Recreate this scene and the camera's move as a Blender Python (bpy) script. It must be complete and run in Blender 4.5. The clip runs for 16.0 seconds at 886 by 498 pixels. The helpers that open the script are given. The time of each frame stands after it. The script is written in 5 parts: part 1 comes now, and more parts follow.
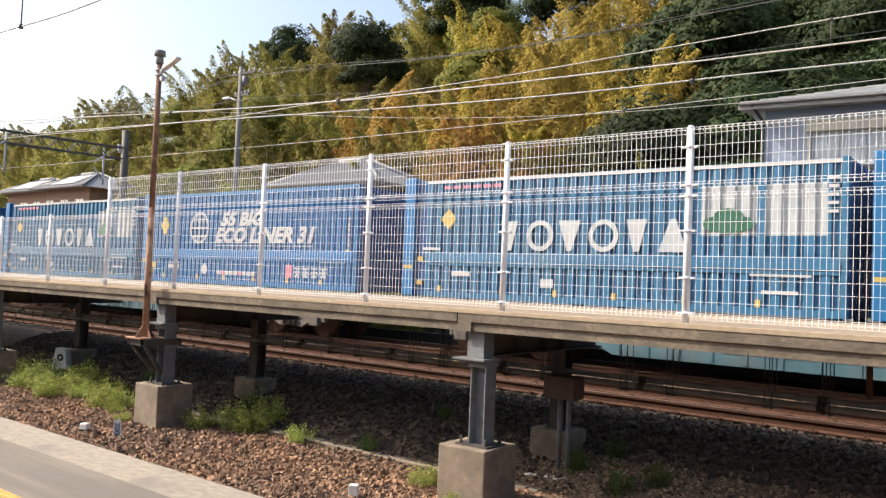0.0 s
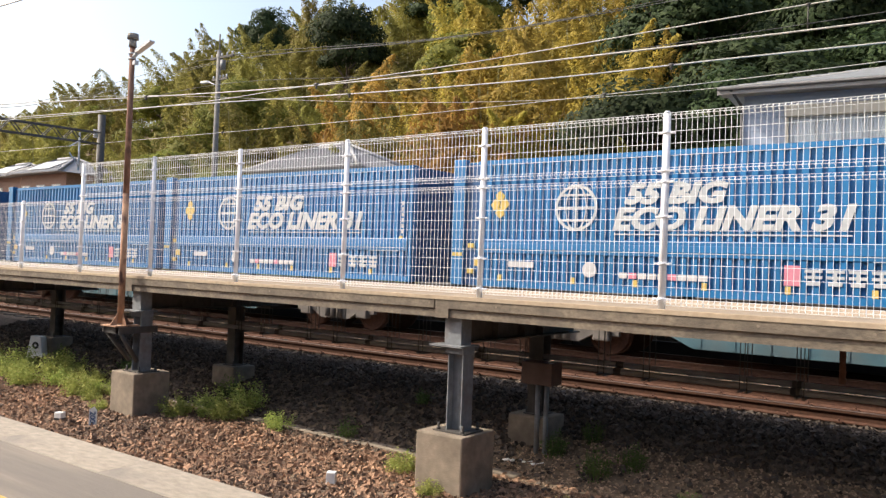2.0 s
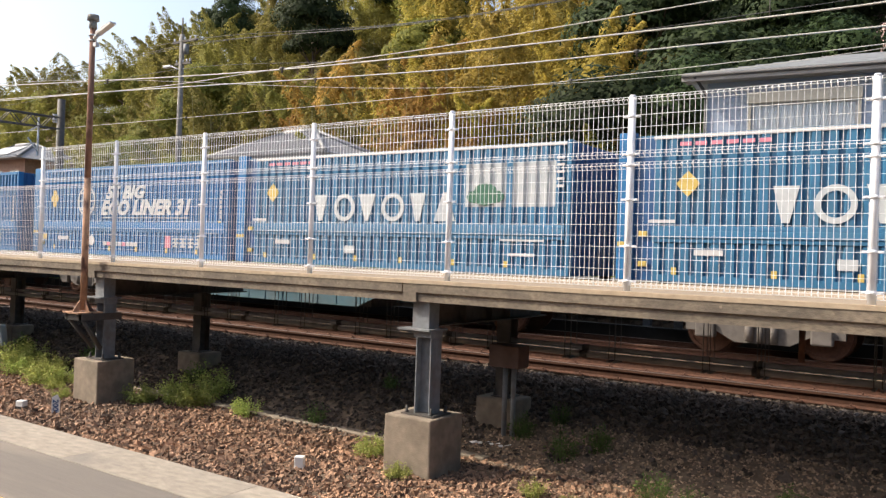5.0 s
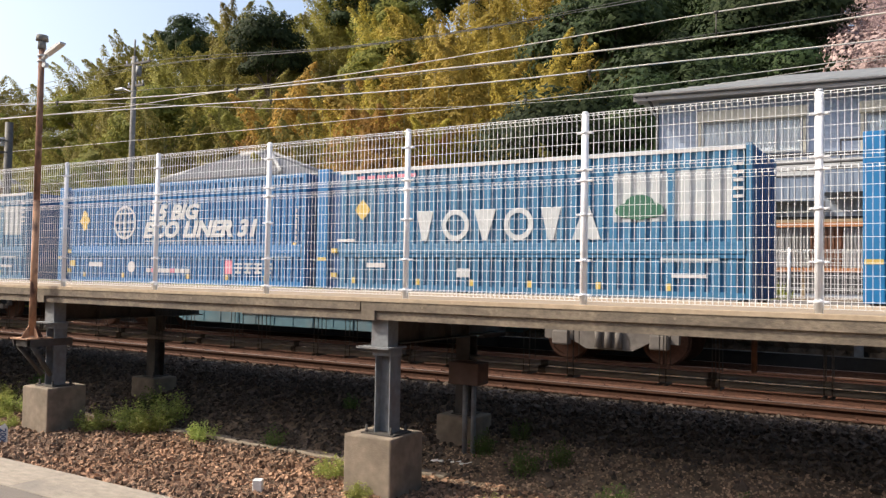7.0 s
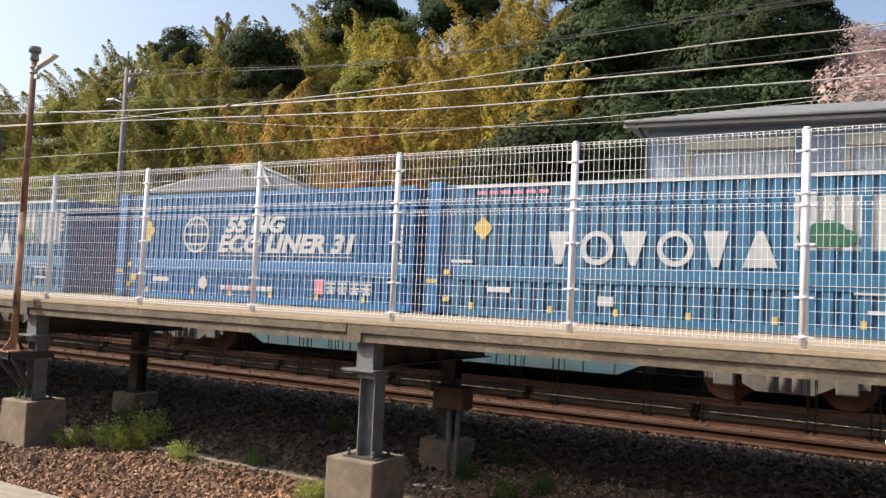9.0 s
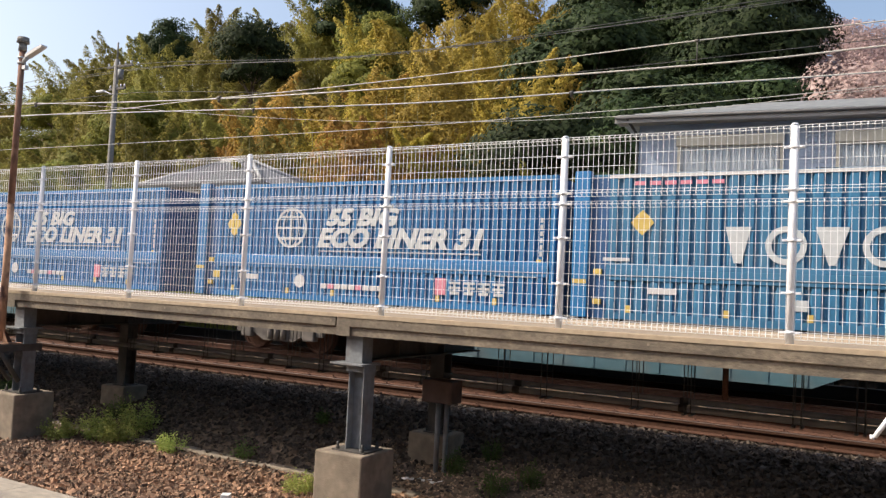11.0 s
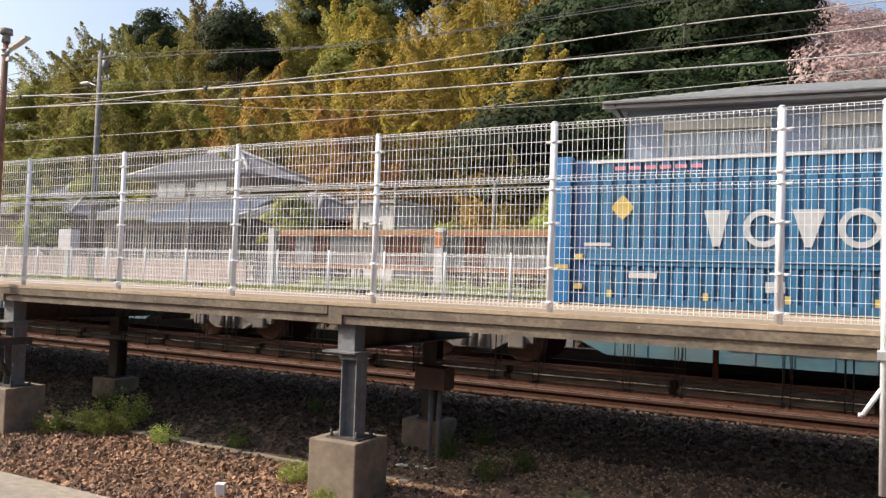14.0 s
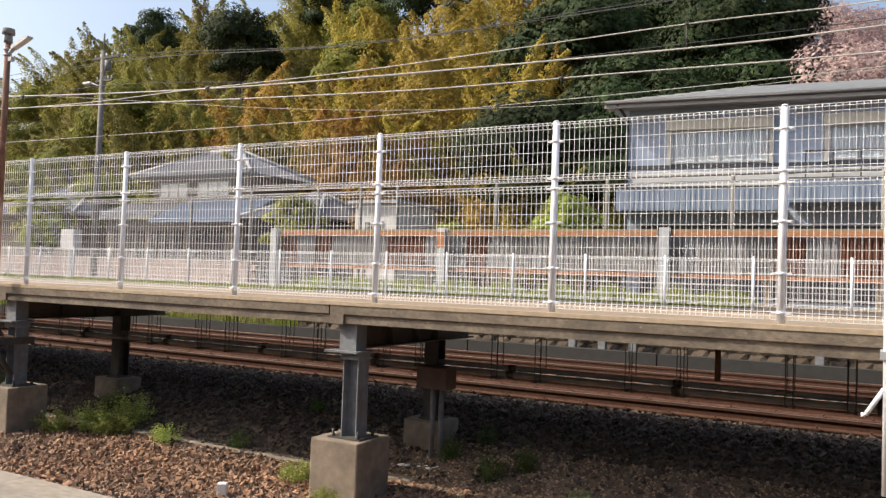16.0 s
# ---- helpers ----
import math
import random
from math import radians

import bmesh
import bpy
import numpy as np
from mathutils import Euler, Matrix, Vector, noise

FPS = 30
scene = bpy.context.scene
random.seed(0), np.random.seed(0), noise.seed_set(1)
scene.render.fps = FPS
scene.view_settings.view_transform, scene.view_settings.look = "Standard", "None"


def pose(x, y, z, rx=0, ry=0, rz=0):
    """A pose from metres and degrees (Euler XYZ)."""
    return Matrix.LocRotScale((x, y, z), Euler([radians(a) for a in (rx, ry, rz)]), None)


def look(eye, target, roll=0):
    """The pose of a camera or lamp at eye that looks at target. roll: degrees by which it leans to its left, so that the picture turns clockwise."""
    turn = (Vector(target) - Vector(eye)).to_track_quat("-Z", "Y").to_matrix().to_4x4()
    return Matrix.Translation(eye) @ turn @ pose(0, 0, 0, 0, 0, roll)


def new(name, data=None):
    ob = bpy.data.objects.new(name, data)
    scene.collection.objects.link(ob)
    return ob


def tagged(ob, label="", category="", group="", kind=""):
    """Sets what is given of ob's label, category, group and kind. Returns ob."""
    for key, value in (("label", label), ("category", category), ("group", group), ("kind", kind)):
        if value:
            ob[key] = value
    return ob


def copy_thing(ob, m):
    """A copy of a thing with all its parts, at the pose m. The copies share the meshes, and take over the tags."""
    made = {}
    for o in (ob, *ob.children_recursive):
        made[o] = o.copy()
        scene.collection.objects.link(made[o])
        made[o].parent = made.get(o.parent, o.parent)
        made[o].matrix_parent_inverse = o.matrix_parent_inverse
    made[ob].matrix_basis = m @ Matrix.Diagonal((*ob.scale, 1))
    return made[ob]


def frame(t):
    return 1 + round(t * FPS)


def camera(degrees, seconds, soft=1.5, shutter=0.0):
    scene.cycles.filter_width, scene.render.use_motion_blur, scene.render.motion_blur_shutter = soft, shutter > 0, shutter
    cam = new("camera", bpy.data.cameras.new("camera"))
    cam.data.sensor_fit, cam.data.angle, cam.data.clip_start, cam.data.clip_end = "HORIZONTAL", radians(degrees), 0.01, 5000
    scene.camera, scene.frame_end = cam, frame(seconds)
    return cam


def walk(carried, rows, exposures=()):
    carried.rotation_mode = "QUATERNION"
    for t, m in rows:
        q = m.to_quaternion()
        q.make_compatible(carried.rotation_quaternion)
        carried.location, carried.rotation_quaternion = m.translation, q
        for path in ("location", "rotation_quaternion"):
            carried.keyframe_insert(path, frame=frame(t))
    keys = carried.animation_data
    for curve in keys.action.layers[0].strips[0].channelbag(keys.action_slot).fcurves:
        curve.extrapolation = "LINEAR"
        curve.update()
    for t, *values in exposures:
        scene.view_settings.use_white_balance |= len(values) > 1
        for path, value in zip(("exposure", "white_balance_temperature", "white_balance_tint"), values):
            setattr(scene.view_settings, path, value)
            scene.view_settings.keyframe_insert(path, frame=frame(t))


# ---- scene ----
cam = camera(58.0, 16.0, soft=1.35)
PATH = [
    (0, (2.73, 0.291, 0.314), (1.499, 1.865, 0.391), 2.3),
    (0.5, (2.739, 0.353, 0.322), (1.518, 1.936, 0.387), 2.5),
    (1, (2.741, 0.359, 0.327), (1.523, 1.944, 0.379), 2.3),
    (1.5, (2.742, 0.347, 0.33), (1.533, 1.94, 0.377), 2.1),
    (2, (2.744, 0.362, 0.333), (1.549, 1.965, 0.374), 2.1),
    (2.5, (2.746, 0.377, 0.335), (1.567, 1.992, 0.36), 2.0),
    (3, (2.744, 0.378, 0.332), (1.581, 2.005, 0.343), 2.0),
    (3.5, (2.743, 0.398, 0.33), (1.592, 2.033, 0.338), 2.0),
    (4, (2.756, 0.385, 0.324), (1.608, 2.023, 0.329), 2.0),
    (6.5, (2.738, 0.33, 0.258), (1.672, 2.022, 0.305), 1.2),
    (7, (2.766, 0.346, 0.256), (1.724, 2.052, 0.323), 1.0),
    (7.5, (2.763, 0.346, 0.272), (1.742, 2.064, 0.35), 1.3),
    (8, (2.769, 0.336, 0.288), (1.753, 2.056, 0.375), 1.7),
    (8.5, (2.761, 0.324, 0.302), (1.747, 2.045, 0.405), 2.3),
    (9, (2.765, 0.338, 0.317), (1.749, 2.057, 0.431), 2.5),
    (9.5, (2.781, 0.346, 0.327), (1.769, 2.067, 0.437), 2.4),
    (12, (2.781, 0.33, 0.301), (1.793, 2.066, 0.397), 2.9),
    (12.5, (2.772, 0.316, 0.298), (1.789, 2.056, 0.389), 2.7),
    (13, (2.768, 0.312, 0.297), (1.791, 2.055, 0.381), 2.3),
    (13.5, (2.771, 0.308, 0.296), (1.797, 2.054, 0.371), 2.1),
    (14, (2.777, 0.32, 0.297), (1.804, 2.066, 0.37), 1.9),
    (14.5, (2.784, 0.324, 0.297), (1.809, 2.068, 0.372), 1.9),
    (15, (2.78, 0.312, 0.293), (1.806, 2.057, 0.367), 1.9),
    (15.5, (2.773, 0.312, 0.292), (1.8, 2.058, 0.364), 1.9),
    (16, (2.778, 0.331, 0.292), (1.8, 2.074, 0.365), 1.9),
]
walk(cam, [(t, look(eye, target, roll)) for t, eye, target, roll in PATH], exposures=[(0, 0.53, 6700, 10), (6.5, 0.42, 6700, 10), (9, 0.30, 6700, 10), (16, 0.26, 6700, 10)])

# ---- world and sun ----
world = bpy.data.worlds.new("sky")
scene.world = world
world.use_nodes = True
wt = world.node_tree
sky = wt.nodes.new("ShaderNodeTexSky")
sky.sky_type = "NISHITA"
sky.sun_disc = False
SUN = Vector((-0.68, -0.375, 0.69)).normalized()
sky.sun_elevation = math.asin(SUN.z)
sky.sun_rotation = math.atan2(SUN.x, SUN.y)
sky.air_density, sky.dust_density, sky.ozone_density = 1.0, 4.5, 1.0
wt.links.new(sky.outputs[0], wt.nodes["Background"].inputs["Color"])
wt.nodes["Background"].inputs["Strength"].default_value = 0.20
sun = new("sun", bpy.data.lights.new("sun", "SUN"))
sun.data.energy, sun.data.angle, sun.data.color = 4.2, radians(0.6), (1.0, 0.93, 0.82)
sun.matrix_basis = look(SUN * 50, (0, 0, 0))


# ---- materials ----
def mat(name, col, rough=0.8, var=0.25, scale=6.0, col2=None, stain=0.0, stain_col=None, stain_scale=1.2, bump=0.2,
        bump_scale=40.0, metal=0.0, obj=0.0, island=0.0, stretch=(1, 1, 1), spec=0.5, mask=(0.5, 0.7)):
    """Base colour with fine grain (var), broad stains, bump, and a shift per object or per island."""
    m = bpy.data.materials.new(name)
    m.use_nodes = True
    nt, b = m.node_tree, m.node_tree.nodes["Principled BSDF"]
    N, L = nt.nodes.new, nt.links.new
    co = N("ShaderNodeTexCoord")
    mp = N("ShaderNodeMapping")
    mp.inputs["Scale"].default_value = stretch
    L(co.outputs["Object"], mp.inputs["Vector"])

    def noisy(s, detail=4.0):
        n = N("ShaderNodeTexNoise")
        n.inputs["Scale"].default_value, n.inputs["Detail"].default_value = s, detail
        L(mp.outputs[0], n.inputs["Vector"])
        return n.outputs["Fac"]

    def mixed(fac, a, c):
        x = N("ShaderNodeMix")
        x.data_type = "RGBA"
        L(fac, x.inputs["Factor"]) if not isinstance(fac, float) else None
        for sock, v in ((x.inputs["A"], a), (x.inputs["B"], c)):
            if isinstance(v, tuple):
                sock.default_value = (*v, 1)
            else:
                L(v, sock)
        return x.outputs["Result"]

    def ramp(fac, lo, hi):
        r = N("ShaderNodeMapRange")
        r.inputs["From Min"].default_value, r.inputs["From Max"].default_value = lo, hi
        L(fac, r.inputs["Value"])
        return r.outputs[0]

    dark = tuple(c * (1 - var) for c in col)
    light = tuple(min(1, c * (1 + var)) for c in col)
    out = mixed(ramp(noisy(scale), 0.3, 0.7), dark, col2 or light)
    if stain:
        f = ramp(noisy(stain_scale, 6.0), *mask)
        mu = N("ShaderNodeMath")
        mu.operation = "MULTIPLY"
        L(f, mu.inputs[0])
        mu.inputs[1].default_value = stain
        out = mixed(mu.outputs[0], out, stain_col or dark)
    for amount, node, sock in ((obj, "ShaderNodeObjectInfo", "Random"), (island, "ShaderNodeNewGeometry", "Random Per Island")):
        if amount:
            h = N("ShaderNodeHueSaturation")
            r = N("ShaderNodeMapRange")
            r.inputs["To Min"].default_value, r.inputs["To Max"].default_value = 1 - amount, 1 + amount
            L(N(node).outputs[sock], r.inputs["Value"])
            L(r.outputs[0], h.inputs["Value"])
            L(out, h.inputs["Color"])
            out = h.outputs[0]
    L(out, b.inputs["Base Color"])
    b.inputs["Roughness"].default_value = rough
    b.inputs["Metallic"].default_value = metal
    b.inputs["Specular IOR Level"].default_value = spec
    if bump:
        bp = N("ShaderNodeBump")
        bp.inputs["Strength"].default_value = bump
        bp.inputs["Distance"].default_value = 0.02
        L(noisy(bump_scale, 6.0), bp.inputs["Height"])
        L(bp.outputs[0], b.inputs["Normal"])
    return m


def leafy(name, col, col2, obj=0.25, trans=0.35):
    """Leaves: colour per leaf and per tree, some light let through."""
    m = bpy.data.materials.new(name)
    m.use_nodes = True
    nt, b = m.node_tree, m.node_tree.nodes["Principled BSDF"]
    N, L = nt.nodes.new, nt.links.new
    x = N("ShaderNodeMix")
    x.data_type = "RGBA"
    x.inputs["A"].default_value, x.inputs["B"].default_value = (*col, 1), (*col2, 1)
    L(N("ShaderNodeNewGeometry").outputs["Random Per Island"], x.inputs["Factor"])
    h = N("ShaderNodeHueSaturation")
    info = N("ShaderNodeObjectInfo")
    for sock, lo, hi in (("Value", 1 - obj, 1 + obj), ("Hue", 0.485, 0.515)):
        r = N("ShaderNodeMapRange")
        r.inputs["To Min"].default_value, r.inputs["To Max"].default_value = lo, hi
        L(info.outputs["Random"], r.inputs["Value"])
        L(r.outputs[0], h.inputs[sock])
    L(x.outputs["Result"], h.inputs["Color"])
    L(h.outputs[0], b.inputs["Base Color"])
    b.inputs["Roughness"].default_value = 0.7
    b.inputs["Specular IOR Level"].default_value = 0.15
    t = N("ShaderNodeBsdfTranslucent")
    L(h.outputs[0], t.inputs["Color"])
    s = N("ShaderNodeMixShader")
    s.inputs[0].default_value = trans
    L(b.outputs[0], s.inputs[1])
    L(t.outputs[0], s.inputs[2])
    L(s.outputs[0], nt.nodes["Material Output"].inputs["Surface"])
    return m


M = dict(
    concrete=mat("weathered concrete", (0.19, 0.154, 0.114), 0.9, 0.28, 26, stain=0.85, stain_col=(0.078, 0.066, 0.054), stain_scale=3.4, stretch=(0.75, 1, 1.3), mask=(0.38, 0.7), bump=0.3, bump_scale=60),
    footing=mat("footing concrete", (0.225, 0.182, 0.137), 0.92, 0.2, 9, stain=0.7, stain_col=(0.12, 0.095, 0.07), stain_scale=2.5, bump=0.3, bump_scale=50, obj=0.08),
    slabtop=mat("tan slab top", (0.34, 0.265, 0.185), 0.95, 0.15, 12, stain=0.4, stain_col=(0.3, 0.25, 0.19), bump=0.2),
    paving=mat("platform concrete", (0.285, 0.235, 0.18), 0.9, 0.2, 22, stain=0.8, stain_col=(0.175, 0.148, 0.122), stain_scale=2.0, stretch=(0.35, 1, 1), mask=(0.4, 0.66), bump=0.3, bump_scale=80),
    edging=mat("stained platform concrete", (0.27, 0.225, 0.175), 0.9, 0.2, 22, stain=0.85, stain_col=(0.12, 0.105, 0.09), stain_scale=2.2, stretch=(0.10, 1.2, 1), mask=(0.28, 0.52), obj=0.06, bump=0.3, bump_scale=80),
    coping=mat("platform coping", (0.275, 0.235, 0.185), 0.9, 0.2, 20, stain=0.7, stain_col=(0.17, 0.15, 0.13), stain_scale=3.0, stretch=(0.5, 1, 1), bump=0.35, obj=0.07),
    tactile=mat("yellow tactile tile", (0.50, 0.35, 0.09), 0.8, 0.12, 20, stain=0.3, stain_col=(0.4, 0.3, 0.12), bump=0.1),
    soil=mat("dark soil and ballast", (0.16, 0.117, 0.082), 0.95, 0.4, 9, spec=0.15, stain=0.6, stain_col=(0.11, 0.086, 0.066), stain_scale=0.7, bump=0.8, bump_scale=25),
    stone=mat("rusty ballast stone", (0.225, 0.128, 0.076), 0.9, 0.35, 30, island=0.75, bump=0.3, bump_scale=60, stain=0.45, stain_col=(0.12, 0.085, 0.062), stain_scale=0.35, mask=(0.42, 0.6)),
    # same ballast as the sunlit stones; the slab's shade is put into this colour
    shadestone=mat("ballast stone darkened for shade", (0.090, 0.071, 0.057), 0.95, 0.3, 30, spec=0.15, island=0.5, bump=0.3, bump_scale=60),
    toestone=mat("fine brown chippings", (0.30, 0.21, 0.145), 0.95, 0.3, 30, spec=0.15, island=0.6, bump=0.3, bump_scale=60),
    # track bed stones, coloured much darker than the other ballast
    bedstone=mat("very dark track bed stone", (0.055, 0.043, 0.035), 0.9, 0.3, 30, island=0.4, bump=0.3, bump_scale=60),
    white=mat("white painted steel", (0.76, 0.77, 0.80), 0.4, 0.05, 20, stain=0.2, stain_col=(0.5, 0.45, 0.4), stain_scale=5, bump=0.05),
    wire=mat("white coated wire", (0.80, 0.80, 0.80), 0.45, 0.05, 20, bump=0.0),
    steel=mat("grey painted steel", (0.17, 0.18, 0.19), 0.6, 0.2, 12, stain=0.5, stain_col=(0.12, 0.08, 0.06), stain_scale=5, bump=0.15),
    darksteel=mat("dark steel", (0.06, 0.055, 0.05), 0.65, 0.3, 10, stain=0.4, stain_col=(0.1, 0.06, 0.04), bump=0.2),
    rust=mat("rusty painted pole", (0.40, 0.23, 0.14), 0.85, 0.25, 14, stain=0.95, stain_col=(0.085, 0.042, 0.034), stain_scale=4.5, mask=(0.5, 0.58), stretch=(1, 1, 0.6), bump=0.4, bump_scale=70),
    rustdark=mat("dark flaking rust", (0.19, 0.095, 0.062), 0.85, 0.3, 14, stain=0.9, stain_col=(0.34, 0.20, 0.13), stain_scale=3.5, mask=(0.55, 0.66), stretch=(1, 1, 0.5), bump=0.4, bump_scale=70),
    rail=mat("rusty rail steel", (0.085, 0.042, 0.028), 0.85, 0.25, 18, spec=0.2, bump=0.25),
    railhead=mat("worn rail head", (0.17, 0.115, 0.09), 0.45, 0.15, 20, metal=0.6, bump=0.05),
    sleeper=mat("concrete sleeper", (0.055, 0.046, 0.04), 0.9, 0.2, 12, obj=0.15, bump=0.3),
    boxbrown=mat("brown junction box", (0.12, 0.075, 0.06), 0.6, 0.2, 8, stain=0.4, bump=0.1),
    pipe=mat("grey cable pipe", (0.26, 0.26, 0.26), 0.6, 0.2, 7, bump=0.1),
    # base colour near black, far below the other concrete
    beam=mat("near-black stained concrete beam", (0.026, 0.025, 0.023), 0.9, 0.2, 6, stain=0.5, stain_scale=1.2, bump=0.3),
    galv=mat("galvanised steel", (0.42, 0.43, 0.44), 0.5, 0.12, 12, metal=0.3, bump=0.1),
    blue=mat("blue container paint", (0.009, 0.138, 0.335), 0.42, 0.10, 3, stain=0.35, stain_col=(0.02, 0.12, 0.24), stain_scale=1.4, bump=0.06, obj=0.10),
    teal=mat("faded teal container paint", (0.026, 0.135, 0.255), 0.45, 0.12, 3, stain=0.4, stain_col=(0.08, 0.16, 0.22), stain_scale=1.4, bump=0.06, obj=0.08),
    # container blue with the shade of ends and recesses mixed in; also the plate's numerals
    navy=mat("container blue darkened for shade, navy print", (0.012, 0.075, 0.20), 0.45, 0.12, 3, bump=0.06),
    wagon=mat("blue grey wagon paint", (0.05, 0.115, 0.14), 0.6, 0.15, 3, stain=0.45, stain_col=(0.10, 0.085, 0.07), stain_scale=1.5, bump=0.1, obj=0.15),
    bogie=mat("dusty grey bogie", (0.115, 0.10, 0.088), 0.8, 0.25, 6, stain=0.6, stain_col=(0.06, 0.05, 0.043), stain_scale=3, bump=0.2),
    letter=mat("white lettering", (0.44, 0.46, 0.47), 0.5, 0.10, 8, stain=0.5, stain_col=(0.28, 0.33, 0.38), stain_scale=2.2, bump=0.0),
    greenpaint=mat("dark green print", (0.02, 0.11, 0.065), 0.5, 0.1, 8, bump=0.0),
    yellowpaint=mat("yellow print", (0.52, 0.38, 0.10), 0.5, 0.1, 8, bump=0.0),
    redpaint=mat("pink red print", (0.55, 0.20, 0.26), 0.5, 0.1, 8, bump=0.0),
    pale=mat("pale label", (0.50, 0.49, 0.49), 0.5, 0.08, 8, bump=0.0),
    wallstone=mat("brown wall stone", (0.085, 0.062, 0.042), 0.9, 0.3, 9, obj=0.35, bump=0.5),
    cement=mat("grey cement", (0.19, 0.18, 0.165), 0.9, 0.2, 7, stain=0.5, stain_scale=1.5, bump=0.3),
)


# ---- mesh helpers ----
def box(bm, x0, x1, y0, y1, z0, z1, bevel=0.0):
    v = [bm.verts.new((x, y, z)) for x in (x0, x1) for y in (y0, y1) for z in (z0, z1)]
    fs = [bm.faces.new([v[i] for i in q]) for q in ((0, 1, 3, 2), (4, 6, 7, 5), (0, 4, 5, 1), (2, 3, 7, 6), (0, 2, 6, 4), (1, 5, 7, 3))]
    if bevel:
        es = list({e for f in fs for e in f.edges})
        bmesh.ops.bevel(bm, geom=es, offset=bevel, segments=2, affect="EDGES", profile=0.5)


def tube(bm, a, b, r, n=8, r2=None, caps=True):
    a, b = Vector(a), Vector(b)
    d = (b - a).normalized()
    u = d.orthogonal().normalized()
    w = d.cross(u)
    r2 = r if r2 is None else r2
    ra = [bm.verts.new(a + (u * math.cos(2 * math.pi * i / n) + w * math.sin(2 * math.pi * i / n)) * r) for i in range(n)]
    rb = [bm.verts.new(b + (u * math.cos(2 * math.pi * i / n) + w * math.sin(2 * math.pi * i / n)) * r2) for i in range(n)]
    for i in range(n):
        f = bm.faces.new((ra[i], ra[(i + 1) % n], rb[(i + 1) % n], rb[i]))
        f.smooth = n > 5
    if caps:
        bm.faces.new(ra[::-1])
        bm.faces.new(rb)


def prism(bm, pts, axis, a, b):
    """A closed outline pts in the two other axes, pushed from a to b along axis."""
    def at(p, c):
        return {"x": (c, p[0], p[1]), "y": (p[0], c, p[1]), "z": (p[0], p[1], c)}[axis]
    lo = [bm.verts.new(at(p, a)) for p in pts]
    hi = [bm.verts.new(at(p, b)) for p in pts]
    n = len(pts)
    for i in range(n):
        bm.faces.new((lo[i], lo[(i + 1) % n], hi[(i + 1) % n], hi[i]))
    bm.faces.new(lo[::-1])
    bm.faces.new(hi)


def done(bm, name, material):
    bmesh.ops.recalc_face_normals(bm, faces=bm.faces)
    me = bpy.data.meshes.new(name)
    bm.to_mesh(me)
    bm.free()
    me.materials.append(material)
    return me


def part(name, bm, material, parent, label=""):
    ob = new(name, done(bm, name, material) if isinstance(bm, bmesh.types.BMesh) else bm)
    ob.parent = parent
    return tagged(ob, label)


def thing(name, label, category, group="", kind="", at=None):
    ob = new(name)
    ob.empty_display_size = 0.2
    if at is not None:
        ob.matrix_basis = at if isinstance(at, Matrix) else Matrix.Translation(at)
    return tagged(ob, label, category, group, kind)


def B():
    return bmesh.new()


def one_box(name, material, parent, *dims, bevel=0.0, label=""):
    bm = B()
    box(bm, *dims, bevel=bevel)
    return part(name, bm, material, parent, label)


def stuff_mesh(name, verts, faces, material):
    me = bpy.data.meshes.new(name)
    me.from_pydata(verts, [], faces)
    me.materials.append(material)
    return me


# ---- ground: one sheet with the track bed, the far terrace and the wooded hill ----
def smooth(a, b, v):
    s = min(1, max(0, (v - a) / (b - a)))
    return s * s * (3 - 2 * s)


def ground_z(x, y):
    if y < 8.1:
        z = -2.1
    elif y < 10.6:
        z = -2.1 + 0.62 * smooth(8.1, 10.6, y)
    elif y < 18.0:
        z = -1.48
    else:
        z = -0.2
    if y > 34:
        top = 30 - 11 * smooth(-40, -190, x) - 9 * smooth(-16, 6, x)
        z += top * smooth(30, 88, y) + 1.2 * noise.noise((x * 0.06, y * 0.06, 0))
    return z


def build_ground():
    xs = sorted(set([-1500, -800, -400] + list(range(-240, 121, 4)) + [200, 400, 1000]))
    ys = [-1500, -400, -100, -20, 0, 3.5, 5, 6, 7, 8.1, 8.5, 9, 9.5, 10, 10.6, 11.5, 13, 15, 17, 17.98, 18.02, 19, 22, 26, 30]
    ys += list(range(34, 100, 3)) + [120, 200, 500, 1500]
    verts = [(x, y, ground_z(x, y)) for y in ys for x in xs]
    n = len(xs)
    faces = [(j * n + i, j * n + i + 1, (j + 1) * n + i + 1, (j + 1) * n + i) for j in range(len(ys) - 1) for i in range(n - 1)]
    ob = new("ground", stuff_mesh("ground", verts, faces, M["soil"]))
    tagged(ob, "dark brown soil and ballast rising to a wooded hill", "ground", kind="structure")


build_ground()


